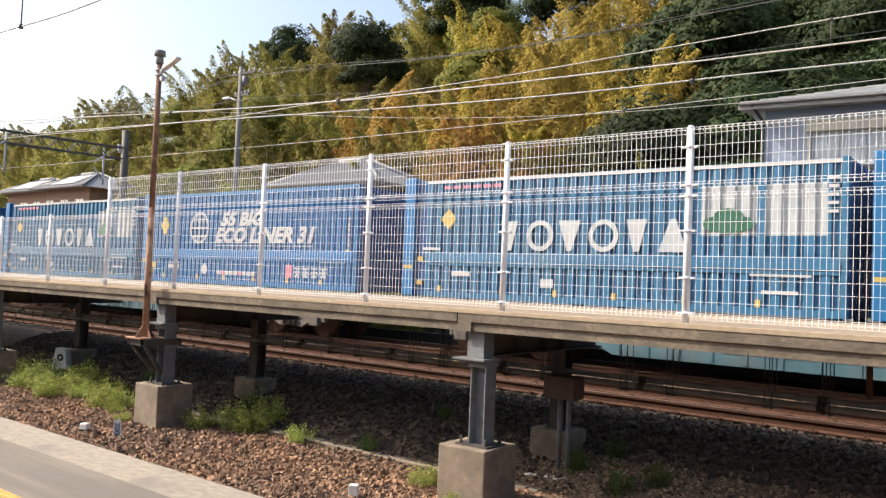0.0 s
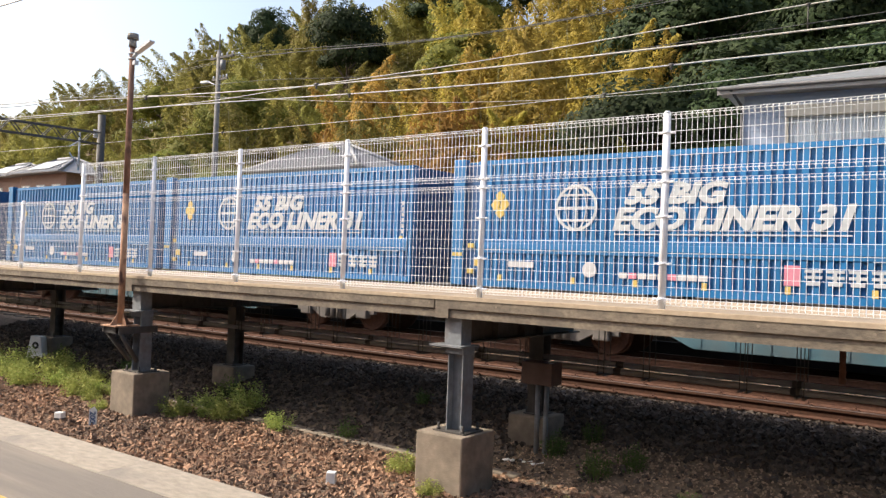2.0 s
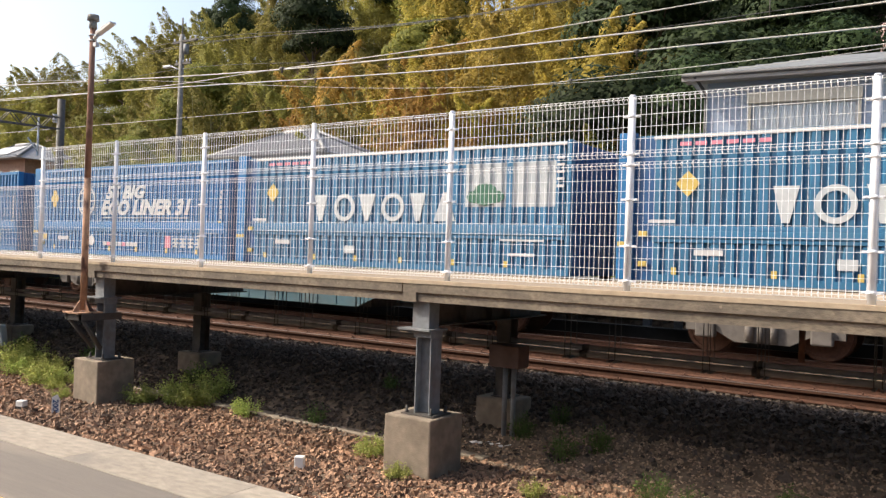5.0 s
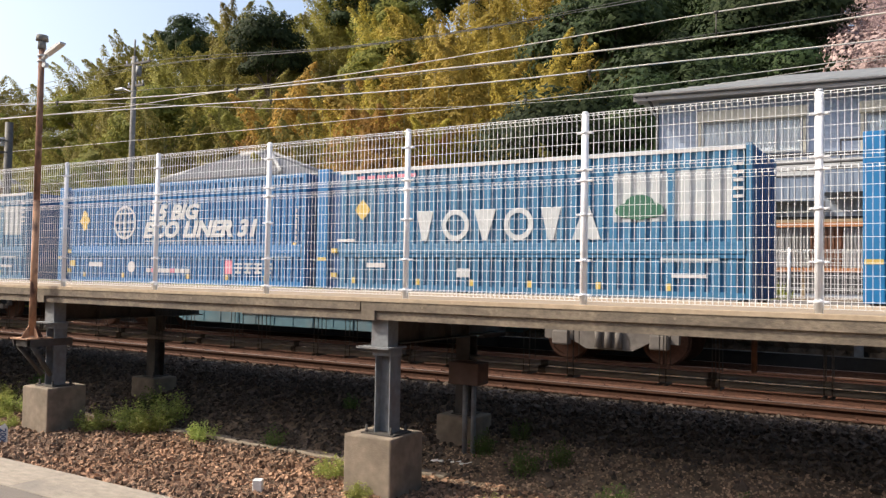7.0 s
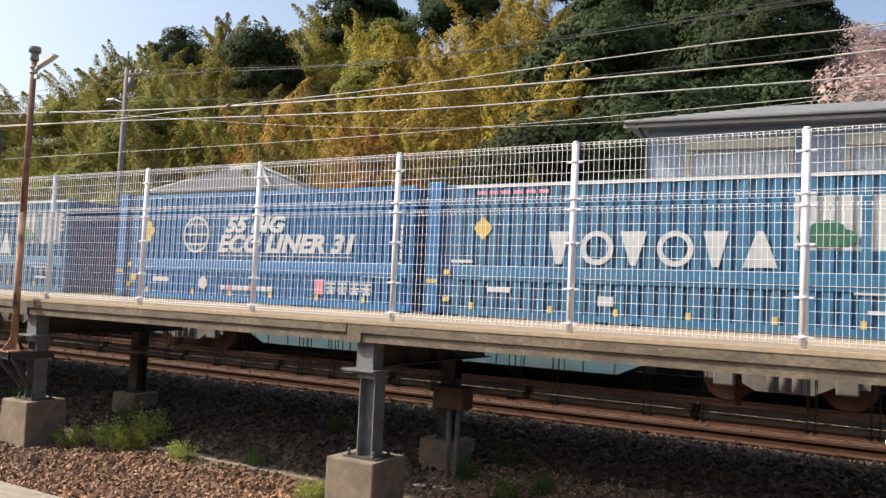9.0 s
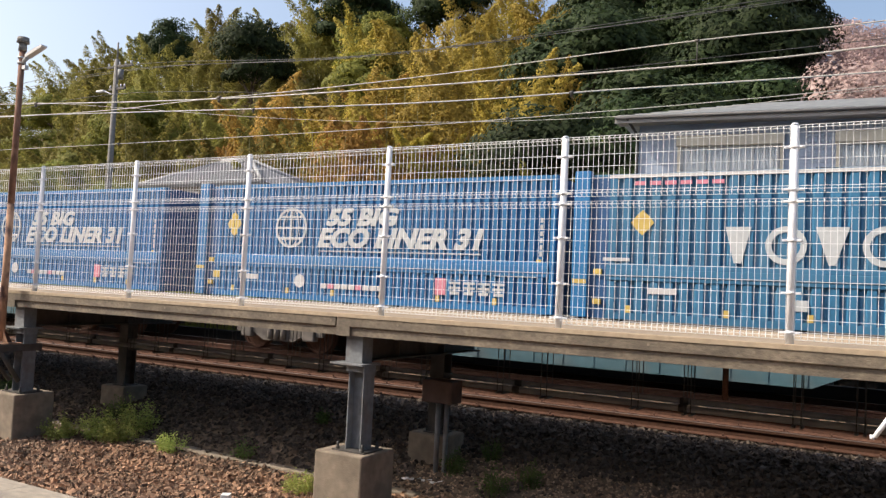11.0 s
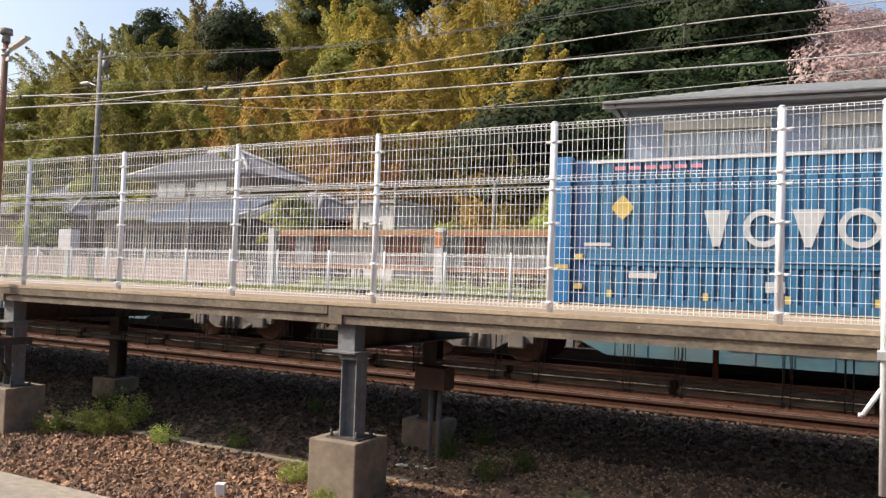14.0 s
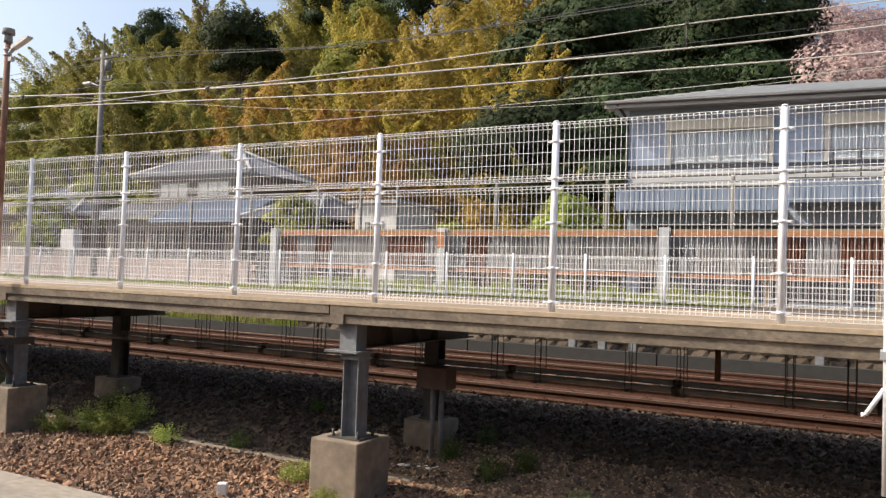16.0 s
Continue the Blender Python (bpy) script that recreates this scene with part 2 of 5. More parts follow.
def scatter(name, label, material, count, place, size, seed):
    """Loose stones as one piece of stuff."""
    rng = np.random.default_rng(seed)
    cube = np.array([(x, y, z) for x in (-1, 1) for y in (-1, 1) for z in (-1, 1)], float)
    quads = np.array(((0, 1, 3, 2), (4, 6, 7, 5), (0, 4, 5, 1), (2, 3, 7, 6), (0, 2, 6, 4), (1, 5, 7, 3)))
    xy = [place(rng) for _ in range(count)]
    foot = np.array([(x, y, ground_z(x, y)) for x, y in xy])
    s = size * (0.45 + 0.55 * rng.random(count) + 0.7 * rng.random(count) ** 5)
    dims = np.stack((np.ones(count), rng.uniform(0.55, 1.0, count), rng.uniform(0.4, 0.8, count)), 1) * s[:, None] * 0.5
    p = cube[None] * dims[:, None] * (1 + rng.uniform(-0.5, 0.25, (count, 8, 1)))
    for axis, span in ((0, 0.8), (1, 0.8), (2, 3.15)):
        a = rng.uniform(-span, span, count)[:, None]
        u, v = p[:, :, (axis + 1) % 3].copy(), p[:, :, (axis + 2) % 3].copy()
        p[:, :, (axis + 1) % 3] = u * np.cos(a) - v * np.sin(a)
        p[:, :, (axis + 2) % 3] = u * np.sin(a) + v * np.cos(a)
    foot[:, 2] += s * 0.16
    p += foot[:, None]
    faces = (quads[None] + 8 * np.arange(count)[:, None, None]).reshape(-1, 4)
    ob = new(name, stuff_mesh(name, p.reshape(-1, 3).tolist(), faces.tolist(), material))
    return tagged(ob, label, "gravel", kind="stuff")


# ---- near platform ----
def near_platform():
    g = thing("platform_near", "pale worn concrete station platform with a yellow tactile strip", "platform", kind="structure")
    bm = B()
    box(bm, -70, 40, -9, 3.44, -2.3, -1.204)
    box(bm, -70, 40, -9, 2.775, -1.203, -1.2)
    part("deck", bm, M["paving"], g)
    me = None
    for i in range(36):
        x = -40 + i * 1.5
        if me is None:
            bm = B()
            box(bm, 0.001, 1.499, 3.444, 3.88, -1.5, -1.197, bevel=0.003)
            me = done(bm, "coping_slab", M["coping"])
        ob = part("coping_slab", me, None, g)
        ob.location.x = x
    bm = B()
    box(bm, -70, 40, 3.46, 3.78, -2.3, -1.5)
    part("platform_wall", bm, M["cement"], g)
    bm = B()
    box(bm, -40, 14, 2.779, 3.441, -1.26, -1.199, bevel=0.002)
    part("edge_strip", bm, M["edging"], g, "stained concrete strip inside the coping")
    me = None
    for i in range(120):
        if me is None:
            bm = B()
            box(bm, 0.002, 0.298, 2.46, 2.76, -1.2, -1.192, bevel=0.002)
            for a in range(6):
                for c in range(6):
                    tube(bm, (0.025 + a * 0.05, 2.485 + c * 0.05, -1.193), (0.025 + a * 0.05, 2.485 + c * 0.05, -1.187), 0.016, 6, 0.011)
            me = done(bm, "tactile_tile", M["tactile"])
        ob = part("tactile_tile", me, None, g, "yellow tactile paving tile")
        ob.location.x = -17 + i * 0.3


near_platform()
# unseen wall added behind the camera to cut low sky light on the slope
back = one_box("wall_station", M["cement"], None, -70, 40, -5.6, -5.3, -1.2, 4.6)
tagged(back, "plain grey unseen wall behind the platform, added to block low sky light", "wall", kind="structure")


# ---- tracks ----
def track(yc, z, name, label):
    g = thing(name, label, "railway track", kind="structure")
    for side in (-1, 1):
        y = yc + side * 0.566
        bm = B()
        prism(bm, [(y - 0.064, z - 0.153), (y + 0.064, z - 0.153), (y + 0.064, z - 0.142), (y + 0.01, z - 0.12), (y + 0.009, z - 0.045),
                   (y + 0.032, z - 0.035), (y + 0.032, z - 0.008), (y - 0.032, z - 0.008), (y - 0.032, z - 0.035), (y - 0.009, z - 0.045),
                   (y - 0.01, z - 0.12), (y - 0.064, z - 0.142)], "x", -90, 40)
        rail = part("rail", bm, M["rail"], g)
        bm = B()
        box(bm, -90, 40, y - 0.029, y + 0.029, z - 0.0078, z, bevel=0.003)
        part("rail_head", bm, M["railhead"], rail, "worn shiny running surface")
    me = clip = None
    for i in range(84):
        x = -43 + i * 0.6
        if me is None:
            bm = B()
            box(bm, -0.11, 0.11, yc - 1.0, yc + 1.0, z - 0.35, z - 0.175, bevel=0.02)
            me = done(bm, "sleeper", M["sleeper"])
            bm = B()
            for side in (-1, 1):
                for q in (-1, 1):
                    y = yc + side * 0.566 + q * 0.085
                    box(bm, -0.05, 0.05, y - 0.028, y + 0.028, z - 0.157, z - 0.125, bevel=0.008)
                    tube(bm, (0, y, z - 0.13), (0, y, z - 0.095), 0.014, 6)
            clip = done(bm, "rail_clips", M["rail"])
        s = part("sleeper", me, None, g)
        s.location.x = x
        part("rail_clips", clip, None, s, "rusty rail fastenings")


RZ = -1.31
track(11.93, RZ + 0.03, "track_1", "rusty railway track on concrete sleepers beside the slope")
track(15.73, RZ, "track_2", "railway track carrying the freight train")


# ---- raised side platform on steel trestles ----
FX = [-26.35, -20.35, -14.35, -8.35, -2.35, 3.65, 9.65]


def raised_platform():
    g = thing("platform_raised", "narrow raised concrete platform slab on steel trestles", "platform", kind="structure")
    bm_me = None
    for x in FX[:-1]:
        if bm_me is None:
            bm = B()
            prism(bm, [(7.33, 0), (10.4, 0), (10.4, -0.23), (7.355, -0.23), (7.355, -0.145), (7.33, -0.13)], "x", 0.18, 5.985)
            box(bm, 0.002, 0.18, 7.33, 10.4, -0.235, 0)
            bm_me = done(bm, "slab", M["concrete"])
        ob = part("slab", bm_me, None, g)
        ob.location.x = x - 0.18
    bm = B()
    box(bm, FX[0], FX[-1], 7.345, 10.38, 0.001, 0.006)
    part("slab_topping", bm, M["slabtop"], g, "sandy dusty platform surface")
    # thin tan strip, lighter than the slab face below it
    bm = B()
    prism(bm, [(7.3225, -0.036), (7.325, 0.004), (7.332, 0.0085), (7.42, 0.0085), (7.42, 0.0064), (7.3298, 0.0062), (7.3298, -0.036)], "x", FX[0], FX[-1])
    part("edge_strip", bm, M["slabtop"], g, "tan strip along the arris of the slab")
    me = None
    for i in range(40):
        if me is None:
            bm = B()
            tube(bm, (0, 7.332, -0.08), (0, 7.3275, -0.08), 0.014, 8)
            me = done(bm, "form_plug", M["footing"])
        ob = part("form_plug", me, None, g)
        ob.location.x = -27.84 + i * 0.87
    return g


def trestle():
    g = thing("trestle", "grey steel trestle on concrete footings under the slab", "trestle", group="trestles under the raised platform")
    # front column: an H beam whose open side looks along the slab's edge, under a wider stub and collar
    def column(x, y, w, top, foot, m, turned):
        bm = B()
        h, f = w / 2, 0.012
        if turned:
            box(bm, x - h, x - h + f, y - h, y + h, foot, top)
            box(bm, x + h - f, x + h, y - h, y + h, foot, top)
            box(bm, x - h + f, x + h - f, y - 0.005, y + 0.005, foot, top)
        else:
            box(bm, x - h, x + h, y - h, y - h + f, foot, top)
            box(bm, x - h, x + h, y + h - f, y + h, foot, top)
            box(bm, x - 0.005, x + 0.005, y - h + f, y + h - f, foot, top)
        return part("column", bm, m, g)
    c = column(0.065, 7.51, 0.20, -0.62, -1.445, M["steel"], True)
    bm = B()
    box(bm, -0.10, 0.12, 7.42, 7.432, -0.524, -0.236)
    box(bm, 0.108, 0.12, 7.432, 7.60, -0.524, -0.236)
    box(bm, -0.10, -0.088, 7.432, 7.60, -0.524, -0.236)
    box(bm, -0.10, 0.12, 7.60, 7.612, -0.524, -0.236)
    part("stub", bm, M["steel"], c)
    bm = B()
    box(bm, -0.24, 0.19, 7.33, 7.68, -0.545, -0.525)
    box(bm, -0.07, 0.17, 7.40, 7.62, -0.62, -0.546, bevel=0.006)
    part("collar_plate", bm, M["steel"], c)
    bm = B()
    box(bm, -0.16, 0.26, 7.34, 7.70, -1.462, -1.445)
    for sx in (-0.11, 0.21):
        for yy in (7.38, 7.66):
            tube(bm, (sx, yy, -1.45), (sx, yy, -1.37), 0.013, 6)
            tube(bm, (sx, yy, -1.445), (sx, yy, -1.42), 0.022, 6)
    part("base_plate", bm, M["darksteel"], c)
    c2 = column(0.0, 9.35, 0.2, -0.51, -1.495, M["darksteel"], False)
    bm = B()
    box(bm, -0.13, 0.13, 9.2, 9.5, -1.51, -1.495)
    for sx in (-0.1, 0.1):
        tube(bm, (sx, 9.23, -1.5), (sx, 9.23, -1.42), 0.012, 6)
    part("base_plate", bm, M["darksteel"], c2)
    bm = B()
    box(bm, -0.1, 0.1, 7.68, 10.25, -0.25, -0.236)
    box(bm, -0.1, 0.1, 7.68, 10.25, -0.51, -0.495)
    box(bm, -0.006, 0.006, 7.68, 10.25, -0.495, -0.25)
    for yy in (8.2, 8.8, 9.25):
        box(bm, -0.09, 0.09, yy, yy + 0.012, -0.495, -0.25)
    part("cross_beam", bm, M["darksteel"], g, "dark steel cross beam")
    bm = B()
    box(bm, -0.31, 0.31, 7.24, 7.86, -2.3, -1.462, bevel=0.02)
    part("front_footing", bm, M["footing"], g, "square grey concrete footing block")
    bm = B()
    box(bm, -0.30, 0.26, 9.11, 9.59, -2.0, -1.51, bevel=0.025)
    part("rear_footing", bm, M["footing"], g, "small concrete footing on the slope")
    return g


raised_platform()
proto = trestle()
proto.location.x = FX[0]
for x in FX[1:]:
    copy_thing(proto, Matrix.Translation((x, 0, 0)))


# ---- mesh fence on the raised platform ----
def mesh_panel(w, h, dx, dz, r, roll=0.045):
    """Welded wire panel with a folded roll at top and foot, in the xz plane."""
    bm = B()
    n = round(w / dx)
    for i in range(n + 1):
        x = i * w / n
        tube(bm, (x, 0, 0.03), (x, 0, h - 0.03), r, 4, caps=False)
        for z0, s in ((h, -1), (0, 1)):
            tube(bm, (x, 0, z0 + s * 0.06), (x, -roll, z0 + s * 0.03), r, 3, caps=False)
            tube(bm, (x, -roll, z0 + s * 0.03), (x, 0, z0), r, 3, caps=False)
            tube(bm, (x, 0, z0), (x, 0, z0 + s * 0.04), r, 3, caps=False)
    zs = [0.0, 0.06, h - 0.06, h]
    m = max(1, round((h - 0.12) / dz))
    zs += [0.06 + (h - 0.12) * k / m for k in range(1, m)]
    for z in zs:
        tube(bm, (0, -r, z), (w, -r, z), r * 1.15, 4, caps=False)
    for z in (0.03, h - 0.03):
        tube(bm, (0, -roll, z), (w, -roll, z), r * 1.15, 4, caps=False)
    return done(bm, "mesh_panel", M["wire"])


def fence_post(h, r, m):
    bm = B()
    tube(bm, (0, 0, -0.03), (0, 0, h), r, 14)
    tube(bm, (0, 0, h), (0, 0, h + 0.018), r * 1.08, 14, r * 0.7)
    return done(bm, "post", m)


def post_clip(r):
    bm = B()
    tube(bm, (0, 0, -0.012), (0, 0, 0.012), r * 1.25, 12)
    for s in (-1, 1):
        box(bm, s * r, s * (r + 0.045), -0.018, 0.018, -0.01, 0.01)
        tube(bm, (s * (r + 0.03), -0.03, 0), (s * (r + 0.03), 0.02, 0), 0.008, 6)
    return done(bm, "clip", M["white"])


def front_fence():
    g = thing("mesh_fence", "tall white welded mesh fence along the raised platform edge", "fence", at=(0, 7.40, 0))
    low, up = mesh_panel(1.93, 1.15, 0.0495, 0.108, 0.0025), mesh_panel(1.93, 0.56, 0.0495, 0.108, 0.0025)
    tall, short = fence_post(1.80, 0.031, M["white"]), fence_post(1.21, 0.031, M["white"])
    clip = post_clip(0.031)
    for k in range(-12, 4):
        x = 2.0 * k
        p = part("post", tall if k >= -5 else short, None, g)
        p.location.x = x
        for z in (0.10, 0.42, 0.85, 1.17, 1.27, 1.62)[:6 if k >= -5 else 4]:
            part("clip", clip, None, p, "white panel clip").location.z = z
        q = part("mesh_panel", low, None, g)
        q.location = (x + 0.035, 0, 0.045)
        if k >= -5:
            q = part("mesh_panel", up, None, g)
            q.location = (x + 0.035, 0, 1.24)


front_fence()


# ---- freight train: flat wagons and long containers ----
CL, CW, CH = 9.50, 2.45, 2.67
SIDE = (-4.08, 4.64)  # ribbed side, between the post with its recess and the plain end
YT = 15.73
DECK = RZ + 1.12
BASE = RZ + 1.243  # underside of the containers


def ribs(x0, x1, pitch, y, depth):
    """Outline of a trapezoid-ribbed sheet seen from above, from x0 to x1."""
    n = round((x1 - x0) / pitch)
    p = (x1 - x0) / n
    pts = []
    for i in range(n):
        a = x0 + i * p
        pts += [(a, y), (a + p * 0.5, y), (a + p * 0.6, y + depth), (a + p * 0.9, y + depth)]
    return pts + [(x1, y)]


def sheet(bm, pts, z0, z1):
    lo = [bm.verts.new((x, y, z0)) for x, y in pts]
    hi = [bm.verts.new((x, y, z1)) for x, y in pts]
    for i in range(len(pts) - 1):
        bm.faces.new((lo[i], lo[i + 1], hi[i + 1], hi[i]))


def word(text, size, shear=0.0, width=None, bold=0.0):
    """Flat raised lettering with the built-in font, in the xz plane, foot at z = 0."""
    cu = bpy.data.curves.new("word", "FONT")
    cu.body, cu.size, cu.shear, cu.offset, cu.extrude, cu.resolution_u = text, size, shear, bold, 0.004, 3
    ob = bpy.data.objects.new("word", cu)
    scene.collection.objects.link(ob)
    me = bpy.data.meshes.new_from_object(ob.evaluated_get(bpy.context.evaluated_depsgraph_get()))
    bpy.data.objects.remove(ob)
    me.transform(Matrix.Rotation(radians(90), 4, "X"))
    if width:
        xs = [v.co.x for v in me.vertices]
        me.transform(Matrix.Diagonal((width / (max(xs) - min(xs)), 1, 1, 1)))
    me.materials.clear()
    me.materials.append(M["letter"])
    return me


def ring(bm, x, z, r, w, y0, y1, n=28, sx=1.0):
    """A flat raised ring in the xz plane."""
    loops = [[bm.verts.new((x + sx * rr * math.cos(2 * math.pi * i / n), y, z + rr * math.sin(2 * math.pi * i / n))) for i in range(n)]
             for rr, y in ((r, y0), (r - w, y0), (r - w, y1), (r, y1))]
    for a, b in zip(loops, loops[1:] + loops[:1]):
        for i in range(n):
            bm.faces.new((a[i], a[(i + 1) % n], b[(i + 1) % n], b[i]))


def container(kind):
    paint = M["blue"] if kind == "eco" else M["teal"]
    label = ("bright blue ribbed freight container with white lettering and a globe" if kind == "eco"
             else "faded teal ribbed freight container with white shapes and panels")
    g = thing("container", label, "freight container", group="containers on the train")
    h, f, (e0, e1) = CL / 2, -CW / 2, SIDE
    pitch = 0.2 if kind == "eco" else 0.265
    for s in (1, -1):
        for z0, z1 in ((0.12, 0.70), (0.99, CH - 0.1)):
            bm = B()
            sheet(bm, [(x, s * y) for x, y in ribs(e0 + 0.02, e1 - 0.02, pitch, f + 0.012, 0.055)], z0, z1)
            part("side_sheet", bm, paint, g)
    for s in (1, -1):
        for z0, z1, out in ((0.70, 0.78, 0.012), (0.78, 0.91, 0.03), (0.91, 0.99, 0.012)):
            bm = B()
            y = sorted((s * (f - out + 0.006), s * (f + 0.08)))
            box(bm, e0, e1, y[0], y[1], z0, z1, bevel=0.01)
            part("side_rail", bm, paint, g)
    for sx in (-1, 1):
        for sy in (-1, 1):
            # a tall post at each corner, set off from the side by a recess coloured darker for its shade
            x, y = sorted((sx * h, sx * (h - (0.31 if sx < 0 else 0.105)))), sorted((sy * f, sy * (f + 0.18)))
            bm = B()
            box(bm, *x, *y, 0, CH + (0.05 if sx < 0 else 0.0), bevel=0.014)
            post = part("corner_post", bm, M["blue"] if sx < 0 else paint, g, "bright blue corner post" if sx < 0 else "")
            if sx > 0:
                continue
            bm = B()
            y = sorted((sy * (f - 0.006), sy * (f + 0.05)))
            box(bm, x[0] + 0.02, x[1] - 0.02, *y, 0.62, 0.70)
            part("yellow_band", bm, M["yellowpaint"], post)
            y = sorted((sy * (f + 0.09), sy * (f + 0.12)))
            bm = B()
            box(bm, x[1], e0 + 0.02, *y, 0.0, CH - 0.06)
            part("recess", bm, M["navy"], g, "recessed end strip, blue darkened for shade")
            bm = B()
            for z in (0.25, 0.80):
                y = sorted((sy * (f + 0.03), sy * (f + 0.09)))
                box(bm, x[1] + 0.10, e0 - 0.10, *y, z, z + 0.10, bevel=0.01)
            part("latch", bm, M["yellowpaint"], g, "small orange yellow latch")
    for sy in (-1, 1):
        bm = B()
        y = sorted((sy * f, sy * (f + 0.1)))
        box(bm, e0, e1, *y, 0, 0.12)
        part("bottom_rail", bm, paint, g)
    for sy in (-1, 1):
        bm = B()
        y = sorted((sy * (f - 0.003), sy * (f + 0.1)))
        box(bm, e0, e1, *y, CH - 0.1, CH - 0.04 if kind != "eco" else CH - 0.005)
        part("top_rail", bm, paint if kind == "eco" else M["pale"], g, "" if kind == "eco" else "pale grey top rail")
    bm = B()
    box(bm, -h + 0.1, h - 0.1, f + 0.1, -f - 0.1, CH - 0.06, CH - 0.015, bevel=0.01)
    part("roof", bm, paint, g)
    # end walls take the darker blue to hold their shade on every side
    for sx in (-1, 1):
        bm = B()
        front = [(sx * (h - 0.05 + d), yy) for yy, d in ribs(f + 0.18, -f - 0.18, 0.213, 0, 0.045)]
        prism(bm, front + [(sx * (h - 0.1), -f - 0.18), (sx * (h - 0.1), f + 0.18)], "z", 0.0, CH - 0.02)
        part("end_wall", bm, M["navy"], g, "ribbed end wall, blue darkened for shade")
    y0, y1 = f - 0.004, f + 0.011
    L0 = -4.42 if kind == "eco" else -4.60  # places along the side count from the left end

    def flat(name, material, x, z, w, hh, label=""):
        bm = B()
        box(bm, L0 + x, L0 + x + w, y0, y1, z, z + hh)
        return part(name, bm, material, g, label)
    for i, x in enumerate((0.9, 2.6, 3.9, 5.2, 6.6, 7.9)):
        flat("fork_mark", M["yellowpaint"], x, 0.125, 0.09, 0.13, "small yellow mark")
    if kind == "eco":
        bm = B()
        gx, gz, r = L0 + 2.67, 1.63, 0.46
        ring(bm, gx, gz, r, 0.055, y0, y1)
        ring(bm, gx, gz, r, 0.04, y0 + 0.001, y1, sx=0.5)
        box(bm, gx - 0.02, gx + 0.02, y0 - 0.001, y1, gz - r + 0.03, gz + r - 0.03)
        for k in (-0.25, 0, 0.25):
            q = math.sqrt(r * r - k * k) - 0.03
            box(bm, gx - q, gx + q, y0 - 0.002, y1, gz + k - 0.022, gz + k + 0.022)
        part("globe_sign", bm, M["letter"], g, "white outline globe")
        for text, x, z, size, w in (("55 BIG", 3.68, 1.70, 0.50, 1.95), ("ECO LINER 31", 3.45, 1.22, 0.56, 4.2)):
            ob = part("lettering", word(text, size, 0.25, w, 0.026), None, g, "slanted white lettering")
            ob.location = (L0 + x, y0, z)
        flat("underline", M["letter"], 3.5, 1.10, 4.1, 0.025)
        bm = B()
        for a in range(4):
            t = a * math.pi / 2
            c, s = math.cos(t), math.sin(t)
            cx, cz = L0 + 0.90 + 0.11 * c, 1.72 + 0.17 * s
            prism(bm, [(cx + 0.12 * math.cos(t + q), cz + 0.12 * math.sin(t + q)) for q in (0, 1.2, 2.4, 3.6, 4.8)], "y", y0 - 0.001 * a, y1)
        part("star_sign", bm, M["yellowpaint"], g, "yellow four-petalled sign")
        flat("yellow_label", M["yellowpaint"], 0.28, 0.42, 0.22, 0.17)
        flat("pale_label", M["pale"], 1.15, 0.42, 0.6, 0.12)
        bm = B()
        ring(bm, L0 + 3.0, 0.42, 0.15, 0.148, y0, y1, 18)
        part("round_label", bm, M["pale"], g)
        for i in range(9):
            flat("small_bar", M["redpaint"] if i % 4 == 1 else M["pale"], 3.62 + i * 0.19, 0.28, 0.16, 0.11)
        flat("red_label", M["redpaint"], 6.58, 0.27, 0.25, 0.34, "pink red square label")
        for i in range(4):
            x = 6.90 + i * 0.33
            flat("white_bar", M["letter"], x, 0.50, 0.27, 0.05)
            flat("white_bar", M["letter"], x, 0.40, 0.27, 0.05)
            flat("white_bar", M["letter"], x + 0.03, 0.29, 0.21, 0.06)
            flat("white_bar", M["letter"], x + 0.11, 0.345, 0.05, 0.2)
        flat("white_line", M["letter"], 7.9, 0.69, 0.9, 0.04)
        flat("side_mark", M["yellowpaint"], 8.80, 0.97, 0.1, 0.07)
        for i in range(6):
            flat("number_bar", M["pale"], 8.86, 1.75 - i * 0.13, 0.05, 0.09)
    else:
        # six plain white shapes in a row
        bz, th = 1.06, 0.62
        def shape(build):
            bm = B()
            build(bm)
            part("white_shape", bm, M["letter"], g, "plain white shape")
        xs = [L0 + 2.5 + i * 0.72 for i in range(6)]
        def block(x, lo, hi):
            return lambda bm: prism(bm, [(x + 0.3 - lo, bz), (x + 0.3 + lo, bz), (x + 0.3 + hi, bz + th), (x + 0.3 - hi, bz + th)], "y", y0, y1)
        shape(block(xs[0], 0.06, 0.21))
        shape(lambda bm: ring(bm, xs[1] + 0.33, bz + th / 2, th / 2 + 0.01, 0.1, y0, y1))
        shape(block(xs[2], 0.05, 0.25))
        shape(lambda bm: ring(bm, xs[3] + 0.33, bz + th / 2, th / 2 + 0.01, 0.1, y0, y1))
        shape(block(xs[4], 0.06, 0.21))
        shape(block(xs[5], 0.28, 0.05))
        # painted over the ribs, so that the panels stand in and out with them
        outline = ribs(e0 + 0.02, e1 - 0.02, pitch, f + 0.009, 0.055)
        for x, w, tone in ((6.92, 0.98, "white square panel with a green shape"), (8.04, 0.98, "white square panel")):
            a, b = L0 + x, L0 + x + w
            pts = []
            for p, q in zip(outline, outline[1:]):
                if q[0] <= a or p[0] >= b:
                    continue
                for r in (p, q):
                    c = min(b, max(a, r[0]))
                    v = (c, p[1] + (q[1] - p[1]) * (c - p[0]) / (q[0] - p[0]))
                    if not pts or abs(pts[-1][0] - v[0]) > 1e-5:
                        pts.append(v)
            bm = B()
